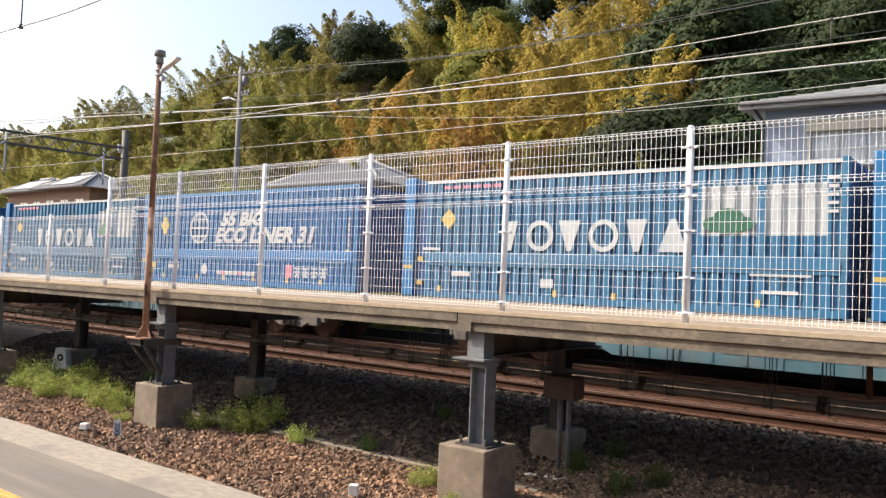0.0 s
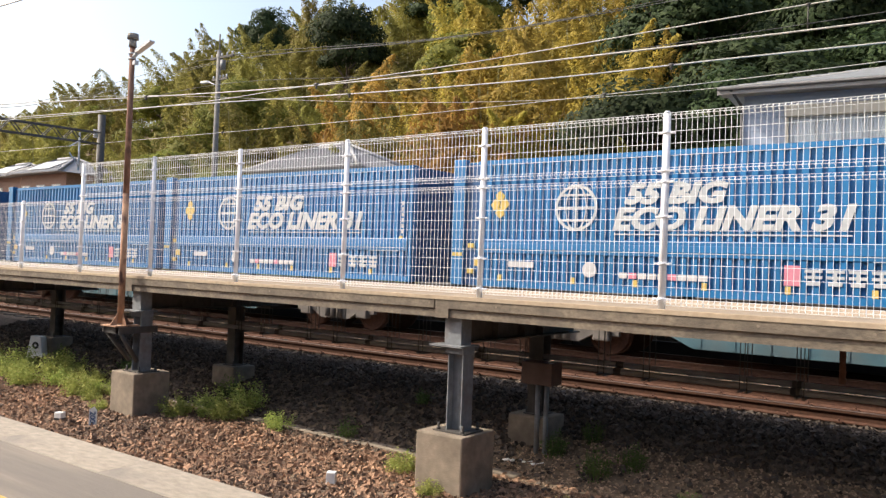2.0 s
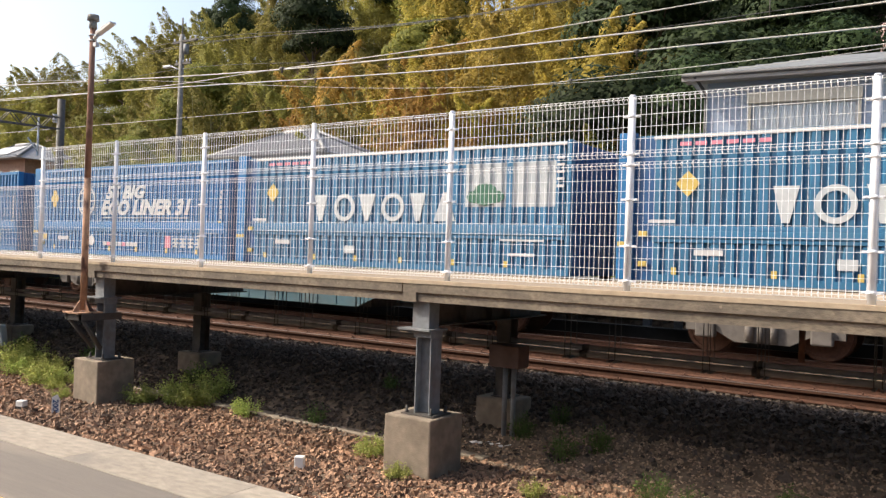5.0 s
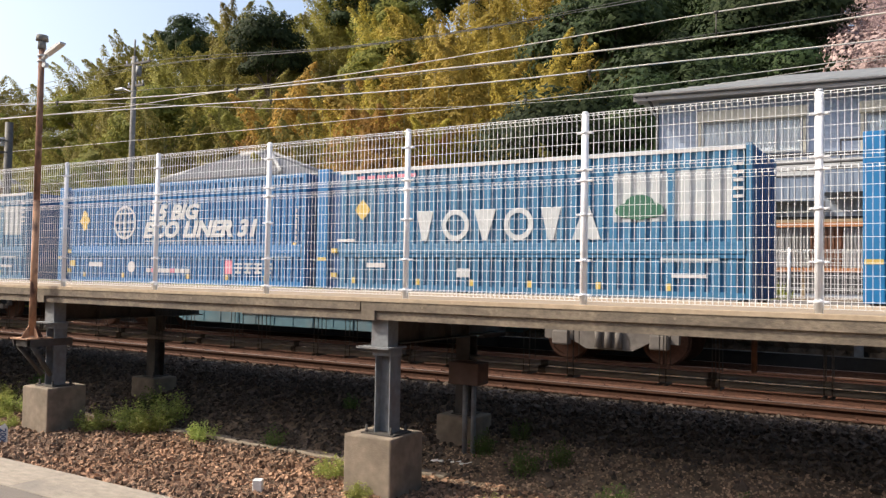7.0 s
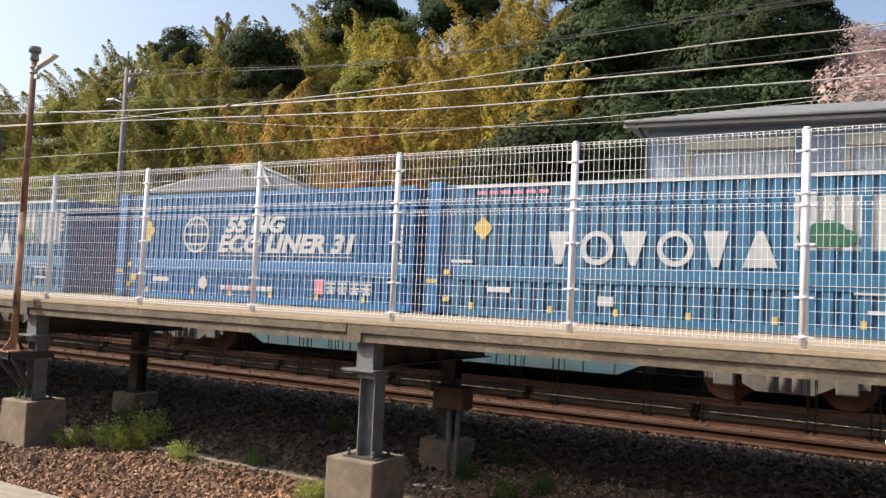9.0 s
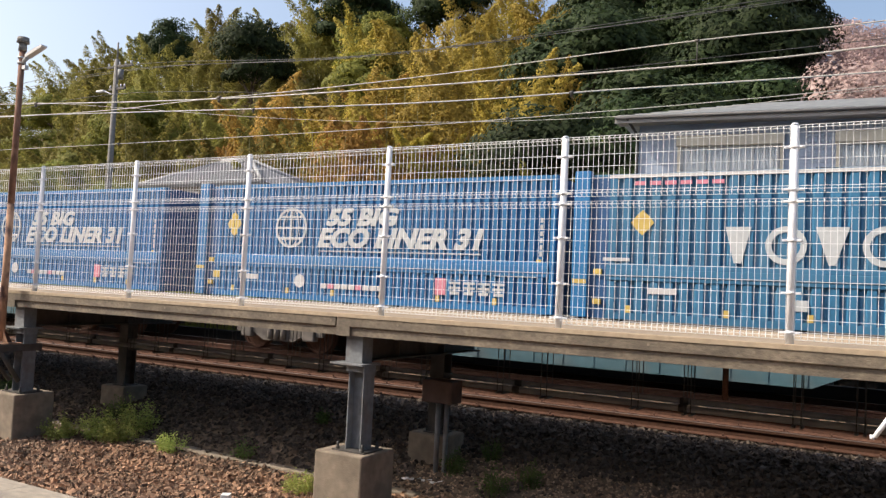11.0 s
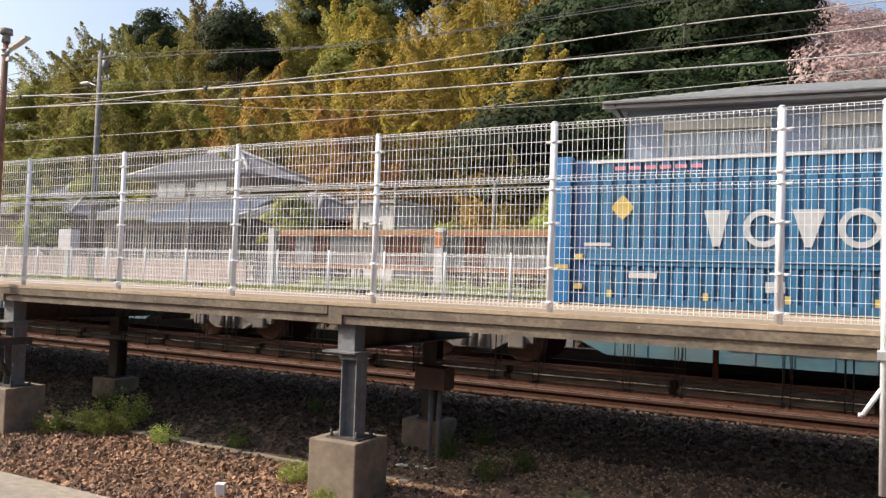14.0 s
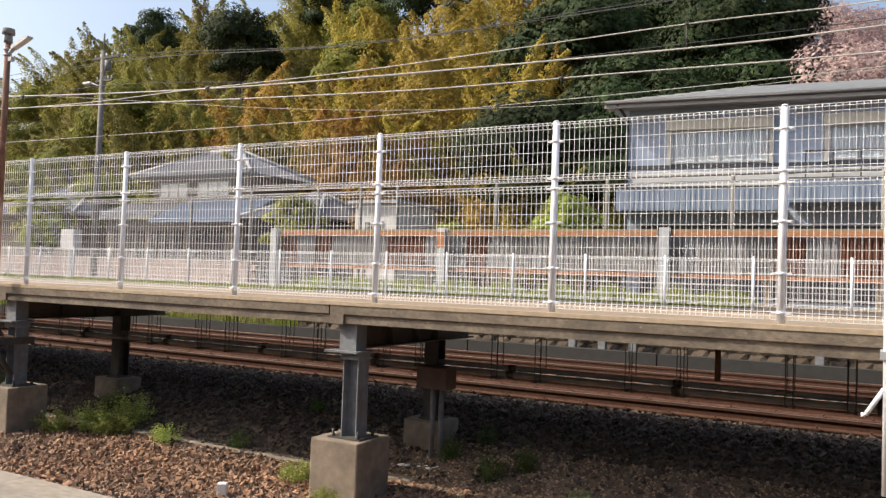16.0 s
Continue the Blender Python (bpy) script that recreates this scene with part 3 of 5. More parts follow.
            sheet(bm, pts, 1.36, 2.26)
            part("white_panel", bm, M["letter"], g, tone)
        bm = B()
        for cx, cz, r in ((7.17, 1.57, 0.17), (7.65, 1.57, 0.17), (7.41, 1.68, 0.22), (7.41, 1.58, 0.24)):
            prism(bm, [(L0 + cx + r * 1.25 * math.cos(i * 0.524), cz + r * 0.8 * math.sin(i * 0.524)) for i in range(12)], "y", y0 - 0.004 - 0.002 * r, y1)
        box(bm, L0 + 7.38, L0 + 7.44, y0 - 0.006, y1, 1.40, 1.5)
        part("green_shape", bm, M["greenpaint"], g, "dark green rounded shape")
        for i in range(5):
            flat("number_bar", M["pale"], 9.04, 2.3 - i * 0.14, 0.16, 0.05)
        bm = B()
        prism(bm, [(L0 + 1.16 + 0.21 * math.cos(a * 0.785) * (1 if a % 2 == 0 else 0.75), 1.75 + 0.23 * math.sin(a * 0.785) * (1 if a % 2 == 0 else 0.75)) for a in range(8)], "y", y0, y1)
        part("star_sign", bm, M["yellowpaint"], g, "faded yellow sign")
        flat("pale_label", M["pale"], 1.3, 0.48, 0.5, 0.1)
        flat("pale_label", M["letter"], 3.6, 0.30, 0.3, 0.18)
        flat("white_line", M["letter"], 7.8, 0.66, 1.0, 0.04)
        flat("pale_label", M["pale"], 8.0, 0.36, 0.6, 0.06)
        for i in range(6):
            flat("pink_bar", M["redpaint"], 1.0 + i * 0.27, CH - 0.24, 0.2, 0.07)
        flat("small_bar", M["pale"], 0.45, 1.05, 0.5, 0.06)
    return g


def wagon():
    g = thing("flat_wagon", "blue grey flat freight wagon with dusty bogies", "railway wagon", group="wagons of the train")
    h = 9.75
    bm = B()
    box(bm, -h, h, -1.1, 1.1, -0.1, -0.03)
    part("deck", bm, M["wagon"], g)
    for c in (4.94, -4.94, -0.6):
        for e in (-4.55, 4.55):
            for s in (-1, 1):
                if c == -0.6 or abs(c + e) < 9.6:
                    bm = B()
                    x, y = c + e, s * 1.02
                    box(bm, x - 0.1, x + 0.1, y - 0.09, y + 0.09, -0.031, 0.121, bevel=0.015)
                    part("container_lug", bm, M["darksteel"], g, "dark steel container lug")
    for s in (-1, 1):
        bm = B()
        a, b = sorted((s * 1.14, s * 1.10))
        prism(bm, [(-h, 0.0), (h, 0.0), (h, -0.26), (5.5, -0.26), (4.3, -0.81), (-4.3, -0.81), (-5.5, -0.26), (-h, -0.26)], "y", a, b)
        for i in range(15):
            x = -4.2 + i * 0.6
            c, d = sorted((s * 1.14, s * 1.155))
            box(bm, x, x + 0.05, c, d, -0.79, -0.02)
        side = part("side_sill", bm, M["wagon"], g)
        bm = B()
        y = s * 1.15
        tube(bm, (-2.2, y, -0.55), (2.4, y, -0.55), 0.025, 6)
        part("brake_pipe", bm, M["darksteel"], side)
    bm = B()
    box(bm, -4.2, 4.2, -0.5, 0.5, -0.85, -0.1)
    box(bm, -2.6, -1.2, -0.9, 0.9, -0.75, -0.3, bevel=0.04)
    tube(bm, (0.3, -0.7, -0.55), (1.7, -0.7, -0.55), 0.2, 14)
    part("underframe", bm, M["darksteel"], g)
    for e in (-1, 1):
        bm = B()
        a, b = sorted((e * h, e * (h + 0.09)))
        box(bm, a, b, -1.13, 1.13, -0.34, 0.0)
        c, d = sorted((e * (h + 0.09), e * (h + 0.5)))
        box(bm, c, d, -0.13, 0.13, -0.45, -0.18, bevel=0.03)
        part("end_beam", bm, M["wagon"], g)
        bm = B()
        x0, x1 = e * (h - 0.05), e * (h - 0.5)
        for p, q in (((x0, -0.30), (x0, -0.52)), ((x0, -0.52), (x1, -0.52)), ((x1, -0.52), (x1, -0.30))):
            tube(bm, (p[0], -1.17, p[1]), (q[0], -1.17, q[1]), 0.02, 6)
        part("step", bm, M["letter"], g, "white shunting step")
        bogie = None
        bm = B()
        cx = e * 7.1
        for s in (-1, 1):
            y0, y1 = sorted((s * 0.98, s * 0.86))
            prism(bm, [(cx - 1.3, -0.5), (cx - 0.5, -0.38), (cx + 0.5, -0.38), (cx + 1.3, -0.5), (cx + 1.3, -0.72), (cx + 0.75, -0.72), (cx + 0.45, -0.88),
                       (cx - 0.45, -0.88), (cx - 0.75, -0.72), (cx - 1.3, -0.72)], "y", y0, y1)
            for q in (-0.95, 0.95):
                yy = sorted((s * 0.86, s * 1.06))
                box(bm, cx + q - 0.17, cx + q + 0.17, *yy, -0.83, -0.56, bevel=0.03)
            for q in (-0.2, 0.0, 0.2):
                tube(bm, (cx + q, s * 1.02, -0.84), (cx + q, s * 1.02, -0.5), 0.07, 8)
        box(bm, cx - 0.25, cx + 0.25, -0.9, 0.9, -0.73, -0.38)
        bogie = part("bogie", bm, M["bogie"], g, "dusty grey bogie frame")
        for q in (-0.95, 0.95):
            for s in (-1, 1):
                bm = B()
                z = -1.12 + 0.43
                tube(bm, (cx + q, s * 0.50, z), (cx + q, s * 0.53, z), 0.455, 28)
                tube(bm, (cx + q, s * 0.53, z), (cx + q, s * 0.64, z), 0.43, 28, 0.425)
                tube(bm, (cx + q, s * 0.64, z), (cx + q, s * 0.86, z), 0.09, 10)
                ring(bm, cx + q, z, 0.42, 0.06, *sorted((s * 0.64, s * 0.655)), 24)
                part("wheel", bm, M["rail"], bogie, "rusty steel wheel")
    return g


SPEED = 22.5
# where each wagon stands along the train, from its head
WAGONS = [0.34, -20.54, -41.71, -62.19, -83.19, -104.81, -125.12, -145.52, -166.52, -187.48, -208.0, -229.61, -250.09, -270.72, -291.48, -312.45, -333.25]
KINDS = {-1: "e", 0: "t", 1: "e", 2: "t", 9: "t", 10: "t", 11: "t", 12: "e", 15: "t", 17: "t", 19: "t", 21: "t", 23: "t", 26: "t", 28: "t"}
moving = []


def train():
    eco, toy, wag = container("eco"), container("plain"), wagon()
    used = set()

    def put(proto, x, z):
        ob = proto if proto not in used else copy_thing(proto, Matrix.Identity(4))
        used.add(proto)
        moving.append((ob, x, z))
    for j, c in enumerate(WAGONS):
        put(wag, c, DECK)
        for k, off in ((2 * j - 1, 4.925), (2 * j, -4.925)):
            if j < 15:
                put(toy if KINDS.get(k, "e") == "t" else eco, c + off, BASE)
        if j == 15:
            put(toy, c - 0.6, BASE)


train()


# how far the train runs ahead of an even pace, in metres, at each half second
PACE = {0: -0.23, 0.5: -0.19, 1: -0.26, 1.5: -1.25, 2: -1.19, 2.5: -0.35, 3: -0.21, 3.5: -0.22, 4: -0.8, 5.2: -1.07, 6.5: -1.34, 7: -0.45, 7.5: -0.34, 8: -0.16, 8.5: -0.86, 9: -0.68, 9.5: 0.22, 10.7: 0.0, 12: -0.15, 12.5: 0.14, 13: 0.09, 13.5: -0.85, 14: 0.06, 14.5: -0.1, 15: -0.1, 16: -0.1}


def motions():
    for ob, x, z in moving:
        walk(ob, [(t, pose(x + SPEED * t + d, YT, z)) for t, d in PACE.items()])


# ---- trees on the hill ----
def crown_mesh(name, material, seed, h, r, kind, count, leaf):
    """A crown of many small leaf blades gathered in clumps or plumes."""
    rng = np.random.default_rng(seed)
    if kind == "bamboo":
        plumes = []
        for _ in range(22):
            a, q = rng.uniform(0, 6.3), r * math.sqrt(rng.random())
            plumes.append((q * math.cos(a), q * math.sin(a), h * rng.uniform(0.4, 1.0) * (1.08 - 0.3 * q / r), rng.uniform(0, 6.3)))
    else:
        clumps = []
        for _ in range(34):
            a, u = rng.uniform(0, 6.3), rng.uniform(-0.35, 1)
            q = math.sqrt(max(0, 1 - u * u)) * rng.uniform(0.55, 1)
            clumps.append((r * q * math.cos(a), r * q * math.sin(a), h * 0.58 + 0.40 * h * u * rng.uniform(0.75, 1.0), r * rng.uniform(0.22, 0.42)))
    pick = rng.integers(22 if kind == "bamboo" else 34, size=count)
    if kind == "bamboo":
        px, py, ph, pa = np.array(plumes)[pick].T
        f = np.clip(rng.random(count) ** 0.65, 0, 0.999)
        w = 1.5 * (1 - f) ** 0.55 * np.minimum(1.0, 0.55 + 2 * f) + 0.06
        droop = 0.2 * h * f ** 3
        a = rng.integers(11, size=count) * 0.571 + pa + np.floor(f * 14) * 1.9 + rng.uniform(-0.22, 0.22, count)
        d = w * np.sqrt(rng.random(count))
        c = np.stack((px + d * np.cos(a) + droop * np.cos(pa), py + d * np.sin(a) + droop * np.sin(pa), ph * (0.2 + 0.8 * f) - droop * 0.45 - 0.32 * d * d), 1)
        up = np.stack((np.cos(a) * 0.8, np.sin(a) * 0.8, -0.55 * np.ones(count)), 1)
        out = np.stack((np.cos(a) * 0.8 + 0.25 * px, np.sin(a) * 0.8 + 0.25 * py, 0.6 * np.ones(count)), 1) + rng.normal(size=(count, 3)) * 0.2
    else:
        px, py, pz, pr = np.array(clumps)[pick].T
        v = rng.normal(size=(count, 3))
        v[:, 2] = np.abs(v[:, 2]) * 1.1 - 0.35
        v /= np.linalg.norm(v, axis=1, keepdims=True)
        mid = np.stack((px, py, pz), 1)
        c = mid + v * (pr * (0.78 + 0.3 * rng.random(count)))[:, None] * np.array((1.2, 1.2, 0.75))
        up = v + rng.normal(size=(count, 3)) * 0.6
        out = v + (mid - np.array((0, 0, h * 0.5))) * (0.6 / r) + rng.normal(size=(count, 3)) * 0.2
    s = leaf * rng.uniform(0.6, 1.35, count)[:, None]
    wide = s * (0.24 if kind == "bamboo" else 0.42)
    out /= np.linalg.norm(out, axis=1, keepdims=True)
    face = out + rng.normal(size=(count, 3)) * (0.38 if kind == "bamboo" else 0.3)
    face /= np.linalg.norm(face, axis=1, keepdims=True)
    t = up + rng.normal(size=(count, 3)) * (0.6 if kind == "bamboo" else 1.5)
    t -= face * np.sum(t * face, 1, keepdims=True)
    t /= np.linalg.norm(t, axis=1, keepdims=True)
    b = np.cross(face, t)
    verts = np.stack((c - t * s * 0.5 - b * wide, c - t * s * 0.5 + b * wide, c + t * s * 0.6), 1).reshape(-1, 3).tolist()
    n = 3 * np.arange(count)
    faces = np.stack((n, n + 2, n + 1), 1).tolist()
    soft = np.repeat(out, 3, axis=0).tolist()
    me = stuff_mesh(name, verts, faces, material)
    me.polygons.foreach_set("use_smooth", [True] * len(faces))
    me.normals_split_custom_set_from_vertices(soft)
    return me


def trunk_mesh(seed, h, r, material, kind):
    rng = random.Random(seed)
    bm = B()
    if kind == "bamboo":
        for _ in range(9):
            a, q = rng.uniform(0, 6.3), r * 0.8 * rng.random()
            x, y = q * math.cos(a), q * math.sin(a)
            tube(bm, (x, y, -0.6), (x * 1.15, y * 1.15, h * rng.uniform(0.45, 0.7)), 0.035, 4, 0.015)
    else:
        top = Vector((rng.uniform(-0.3, 0.3), rng.uniform(-0.3, 0.3), h * 0.55))
        tube(bm, (0, 0, -0.6), top, 0.22, 8, 0.12)
        for i in range(8):
            a = i * 0.8 + rng.random()
            z = h * rng.uniform(0.3, 0.55)
            tip = Vector((r * 0.75 * math.cos(a), r * 0.75 * math.sin(a), z + h * rng.uniform(0.12, 0.35)))
            tube(bm, (top.x * z / (h * 0.55), top.y * z / (h * 0.55), z), tip, 0.09, 5, 0.03)
    return done(bm, "trunk", material)


LEAF = dict(
    dark=leafy("dark evergreen leaves", (0.017, 0.031, 0.012), (0.046, 0.068, 0.024), 0.3, 0.3),
    mid=leafy("olive green leaves", (0.12, 0.135, 0.028), (0.235, 0.235, 0.046), 0.25, 0.35),
    gold=leafy("golden bamboo leaves", (0.29, 0.225, 0.045), (0.41, 0.325, 0.066), 0.16, 0.45),
    rustb=leafy("rusty brown bamboo leaves", (0.30, 0.185, 0.042), (0.40, 0.26, 0.06), 0.2, 0.45),
    olive=leafy("olive bamboo leaves", (0.165, 0.152, 0.038), (0.26, 0.23, 0.058), 0.26, 0.45),
    fresh=leafy("fresh green leaves", (0.20, 0.24, 0.045), (0.36, 0.38, 0.09), 0.2, 0.4),
    pink=leafy("pink cherry blossom", (0.32, 0.22, 0.21), (0.50, 0.37, 0.36), 0.12, 0.4),
)
M["bark"] = mat("grey brown bark", (0.10, 0.075, 0.055), 0.9, 0.3, 14, bump=0.5)
M["culm"] = mat("pale green bamboo culm", (0.22, 0.22, 0.10), 0.6, 0.2, 10, bump=0.05)
TREES = {}


def tree_kind(key, label, leafkey, kind, h, r, count, leaf, variants=2):
    out = []
    for i in range(variants):
        name = "bamboo" if kind == "bamboo" else ("cherry_tree" if leafkey == "pink" else "tree")
        g = thing(name, label, "bamboo" if kind == "bamboo" else "tree", group=label)
        tr = part("trunk", trunk_mesh(11 * i + len(TREES), h, r, M["culm" if kind == "bamboo" else "bark"], kind), None, g)
        if kind == "bamboo":
            tr.name = "culm"
            tr["kind"] = "stuff"
        part("crown", crown_mesh("crown", LEAF[leafkey], 31 * i + len(TREES), h, r, kind, count, leaf), None, g)
        out.append([g, False])
    TREES[key] = out


tree_kind("dark", "dark evergreen broadleaf tree on the hillside", "dark", "broad", 9.5, 4.0, 12000, 0.25, 3)
tree_kind("mid", "olive green leafy tree on the hillside", "mid", "broad", 8.5, 3.5, 11000, 0.24, 3)
tree_kind("gold", "golden yellow bamboo clump on the hillside", "gold", "bamboo", 12.5, 3.3, 13000, 0.25, 3)
tree_kind("rust", "rusty brown bamboo clump on the hillside", "rustb", "bamboo", 11.5, 3.2, 12000, 0.25, 2)
tree_kind("olive", "olive green bamboo clump on the hillside", "olive", "bamboo", 11.5, 3.2, 12000, 0.25, 3)
tree_kind("pink", "cherry tree in pale pink blossom on the hilltop", "pink", "broad", 8, 4.2, 7500, 0.17, 2)
rnd = random.Random(5)


def plant(key, x, y, s=1.0, z=None):
    slot = rnd.choice(TREES[key])
    m = pose(x, y, (ground_z(x, y) if z is None else z) - 0.3, rnd.uniform(-4, 4), rnd.uniform(-4, 4), rnd.uniform(0, 360))
    if slot[1]:
        ob = copy_thing(slot[0], m)
    else:
        ob, slot[1] = slot[0], True
        ob.matrix_basis = m
    ob.scale = (s * rnd.uniform(0.9, 1.1), s * rnd.uniform(0.9, 1.1), s * rnd.uniform(0.88, 1.15))


def choose(az, up):
    """Kind of tree by the bearing from the station (degrees from straight across) and the height on the slope, 0 to 1."""
    r = rnd.random()
    if az > -7.5 and up > 0.3:
        return "pink"
    if az > -4.5 and up > 0.15:
        return "pink"
    if az > -21.5 + 3 * (up - 0.3):
        return "dark" if r < 0.86 else "mid"
    if az > -39:
        if up > 0.40 and az < -29.5:
            return "mid" if r < 0.55 else ("dark" if r < 0.65 else "gold")
        return "gold" if r < 0.74 else ("rust" if r < 0.84 else "olive")
    if az > -50:
        if up > 0.50:
            return "dark" if r < 0.3 else "olive"
        if up > 0.26:
            return "gold" if r < 0.3 else ("rust" if r < 0.45 else ("olive" if r < 0.9 else "dark"))
        return "olive" if r < 0.88 else ("gold" if r < 0.95 else "dark")
    return "olive" if r < 0.9 else ("mid" if r < 0.96 else "dark")


def plant_hill():
    y = 35.0
    while y < 90:
        step = 5.6 if y < 60 else 6.4
        x = 2.7 - y * 2.4
        while x < 2.7 + y * 0.16:
            px, py = x + rnd.uniform(-1.9, 1.9), y + rnd.uniform(-1.9, 1.9)
            az = math.degrees(math.atan2(px - 2.7, py))
            up = min(1, max(0, (py - 33) / 50))
            keep = (1.0 if az > -55 else 0.7) if up < 0.78 or az < -34 else 0
            if rnd.random() < keep:
                plant(choose(az, up), px, py, rnd.uniform(0.8, 1.2) * (0.8 if up < 0.15 else 1.0))
            x += step * (1.0 if az > -50 else 1.4)
        y += step * 0.92


plant_hill()


# ---- ballast, weeds and small things beside the track ----
scatter("ballast_near", "rusty brown crushed ballast stones in the sun", M["stone"], 50000,
        lambda r: (r.uniform(-14.5, 2.5), r.uniform(3.9, 8.35)), 0.050, 3)
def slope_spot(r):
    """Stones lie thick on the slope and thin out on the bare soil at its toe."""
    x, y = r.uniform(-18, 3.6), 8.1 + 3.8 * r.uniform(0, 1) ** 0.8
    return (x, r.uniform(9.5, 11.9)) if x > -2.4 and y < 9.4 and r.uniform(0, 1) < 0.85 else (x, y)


# slope ballast, its colour darkened to deepen the shade below the slab
scatter("ballast_slope", "ballast stones on the slope, coloured dark grey brown for the slab shade", M["shadestone"], 36000,
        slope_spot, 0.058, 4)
scatter("ballast_toe", "fine brown chippings on the soil at the toe of the slope", M["toestone"], 9000,
        lambda r: (r.uniform(-3.2, 2.6), r.uniform(7.6, 9.5)), 0.030, 8)
scatter("ballast_between", "very dark brown ballast between the rails", M["bedstone"], 8000,
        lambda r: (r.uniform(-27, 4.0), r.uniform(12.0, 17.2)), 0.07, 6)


def kerb_strip():
    g = thing("trim_kerb", "low flat concrete kerb at the toe of the slope", "kerb", kind="structure")
    bm = B()
    box(bm, 0.01, 1.19, 8.28, 8.46, -2.2, -2.045, bevel=0.015)
    me = done(bm, "kerb_stone", M["footing"])
    for i in range(15):
        ob = part("kerb_stone", me, None, g)
        ob.location = (-20 + i * 1.2, 0, 0)
        ob.rotation_euler = (0, rnd.uniform(-0.01, 0.01), 0)


kerb_strip()
M["plastic"] = mat("white plastic", (0.72, 0.72, 0.70), 0.5, 0.08, 9, bump=0.05)
M["blackpaint"] = mat("black paint", (0.03, 0.03, 0.03), 0.6, 0.1, 9, bump=0.05)


def weed(name, seed, h, w, count, key):
    rng = np.random.default_rng(seed)
    g = thing(name, "bright yellow green weed clump growing in the ballast", "weed", group="weeds in the ballast")
    verts, faces = [], []
    bm = B()
    tips = []
    for _ in range(30):
        a, q = rng.uniform(0, 6.3), w * math.sqrt(rng.random())
        foot = Vector((0.5 * q * math.cos(a), 0.5 * q * math.sin(a), -0.05))
        tip = Vector((q * math.cos(a), q * math.sin(a), h * rng.uniform(0.5, 1.0) * (1.1 - 0.4 * q / w)))
        tube(bm, foot, tip, 0.004, 4, 0.002)
        tips.append((foot, tip))
    part("stem", bm, LEAF[key], g)["kind"] = "stuff"
    for _ in range(count):
        foot, tip = tips[rng.integers(30)]
        f = rng.uniform(0.2, 1.05)
        c = np.array(foot.lerp(tip, f)) + rng.normal(size=3) * 0.04
        v = rng.normal(size=3)
        v[2] = abs(v[2]) * 0.5
        v /= np.linalg.norm(v)
        b = np.cross(v, rng.normal(size=3))
        b /= np.linalg.norm(b)
        s = 0.026 * rng.uniform(0.6, 1.6)
        n = len(verts)
        verts += [tuple(c), tuple(c + v * s * 0.6 + b * s * 0.35), tuple(c + v * s * 1.3), tuple(c + v * s * 0.6 - b * s * 0.35)]
        faces.append((n, n + 1, n + 2, n + 3))
    part("leaves", stuff_mesh("leaves", verts, faces, LEAF[key]), None, g)["kind"] = "stuff"
    return g


LEAF["weed"] = leafy("weed leaves", (0.22, 0.28, 0.07), (0.44, 0.46, 0.15), 0.2, 0.45)
# darker copy of the weed leaves, shade under the slab put into the green
LEAF["shade_weed"] = leafy("weed leaves darkened for shade", (0.06, 0.10, 0.03), (0.13, 0.18, 0.05), 0.2, 0.3)


def weeds():
    protos = {}
    spots = [("a", -14.6, 8.0, 1.1), ("a", -13.6, 8.2, 1.2), ("b", -12.7, 7.8, 1.1), ("a", -12.1, 8.3, 1.2), ("b", -11.4, 7.9, 0.9), ("b", -10.2, 7.6, 1.0),
             ("a", -10.7, 7.9, 0.9), ("b", -7.75, 7.8, 0.95), ("a", -7.35, 8.1, 0.9), ("b", -6.95, 8.15, 0.95), ("a", -7.1, 8.5, 1.15), ("c", -7.9, 8.9, 0.9),
             ("b", -5.9, 8.2, 0.75), ("c", -4.75, 8.4, 0.75), ("b", -3.2, 7.65, 0.7), ("b", -2.35, 7.12, 0.5), ("c", -1.2, 8.7, 0.9), ("c", -0.9, 9.0, 0.8),
             ("c", 0.1, 8.0, 0.9), ("c", 0.5, 7.9, 0.7), ("c", 1.3, 8.4, 0.8), ("c", -1.9, 9.0, 0.8), ("b", -0.95, 7.5, 0.5), ("b", -0.45, 7.3, 0.45), ("c", 2.4, 8.6, 0.7),
             ("c", -4.4, 9.6, 0.6), ("c", -1.6, 9.4, 0.7), ("b", -12.5, 8.5, 1.1), ("b", -11.9, 7.5, 1.0), ("b", -11.2, 8.4, 0.9), ("b", -13.2, 7.7, 1.1), ("b", -10.0, 7.9, 0.8), ("b", -9.6, 7.5, 0.55), ("b", -8.9, 7.2, 0.5), ("b", -15.6, 8.1, 1.2), ("a", -16.6, 8.2, 1.2), ("c", -11.0, 9.0, 0.9), ("c", -13.2, 8.9, 1.0), ("c", 1.9, 7.8, 0.6)]
    for k, x, y, s in spots:
        m = pose(x, y, ground_z(x, y), 0, 0, rnd.uniform(0, 360))
        if k not in protos:
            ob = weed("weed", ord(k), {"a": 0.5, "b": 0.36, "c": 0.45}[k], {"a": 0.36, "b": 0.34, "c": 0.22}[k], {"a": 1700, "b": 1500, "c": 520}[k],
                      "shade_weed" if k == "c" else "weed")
            ob.matrix_basis = m
            protos[k] = ob
        else:
            ob = copy_thing(protos[k], m)
        ob.scale = (s, s, s * 0.95)


weeds()


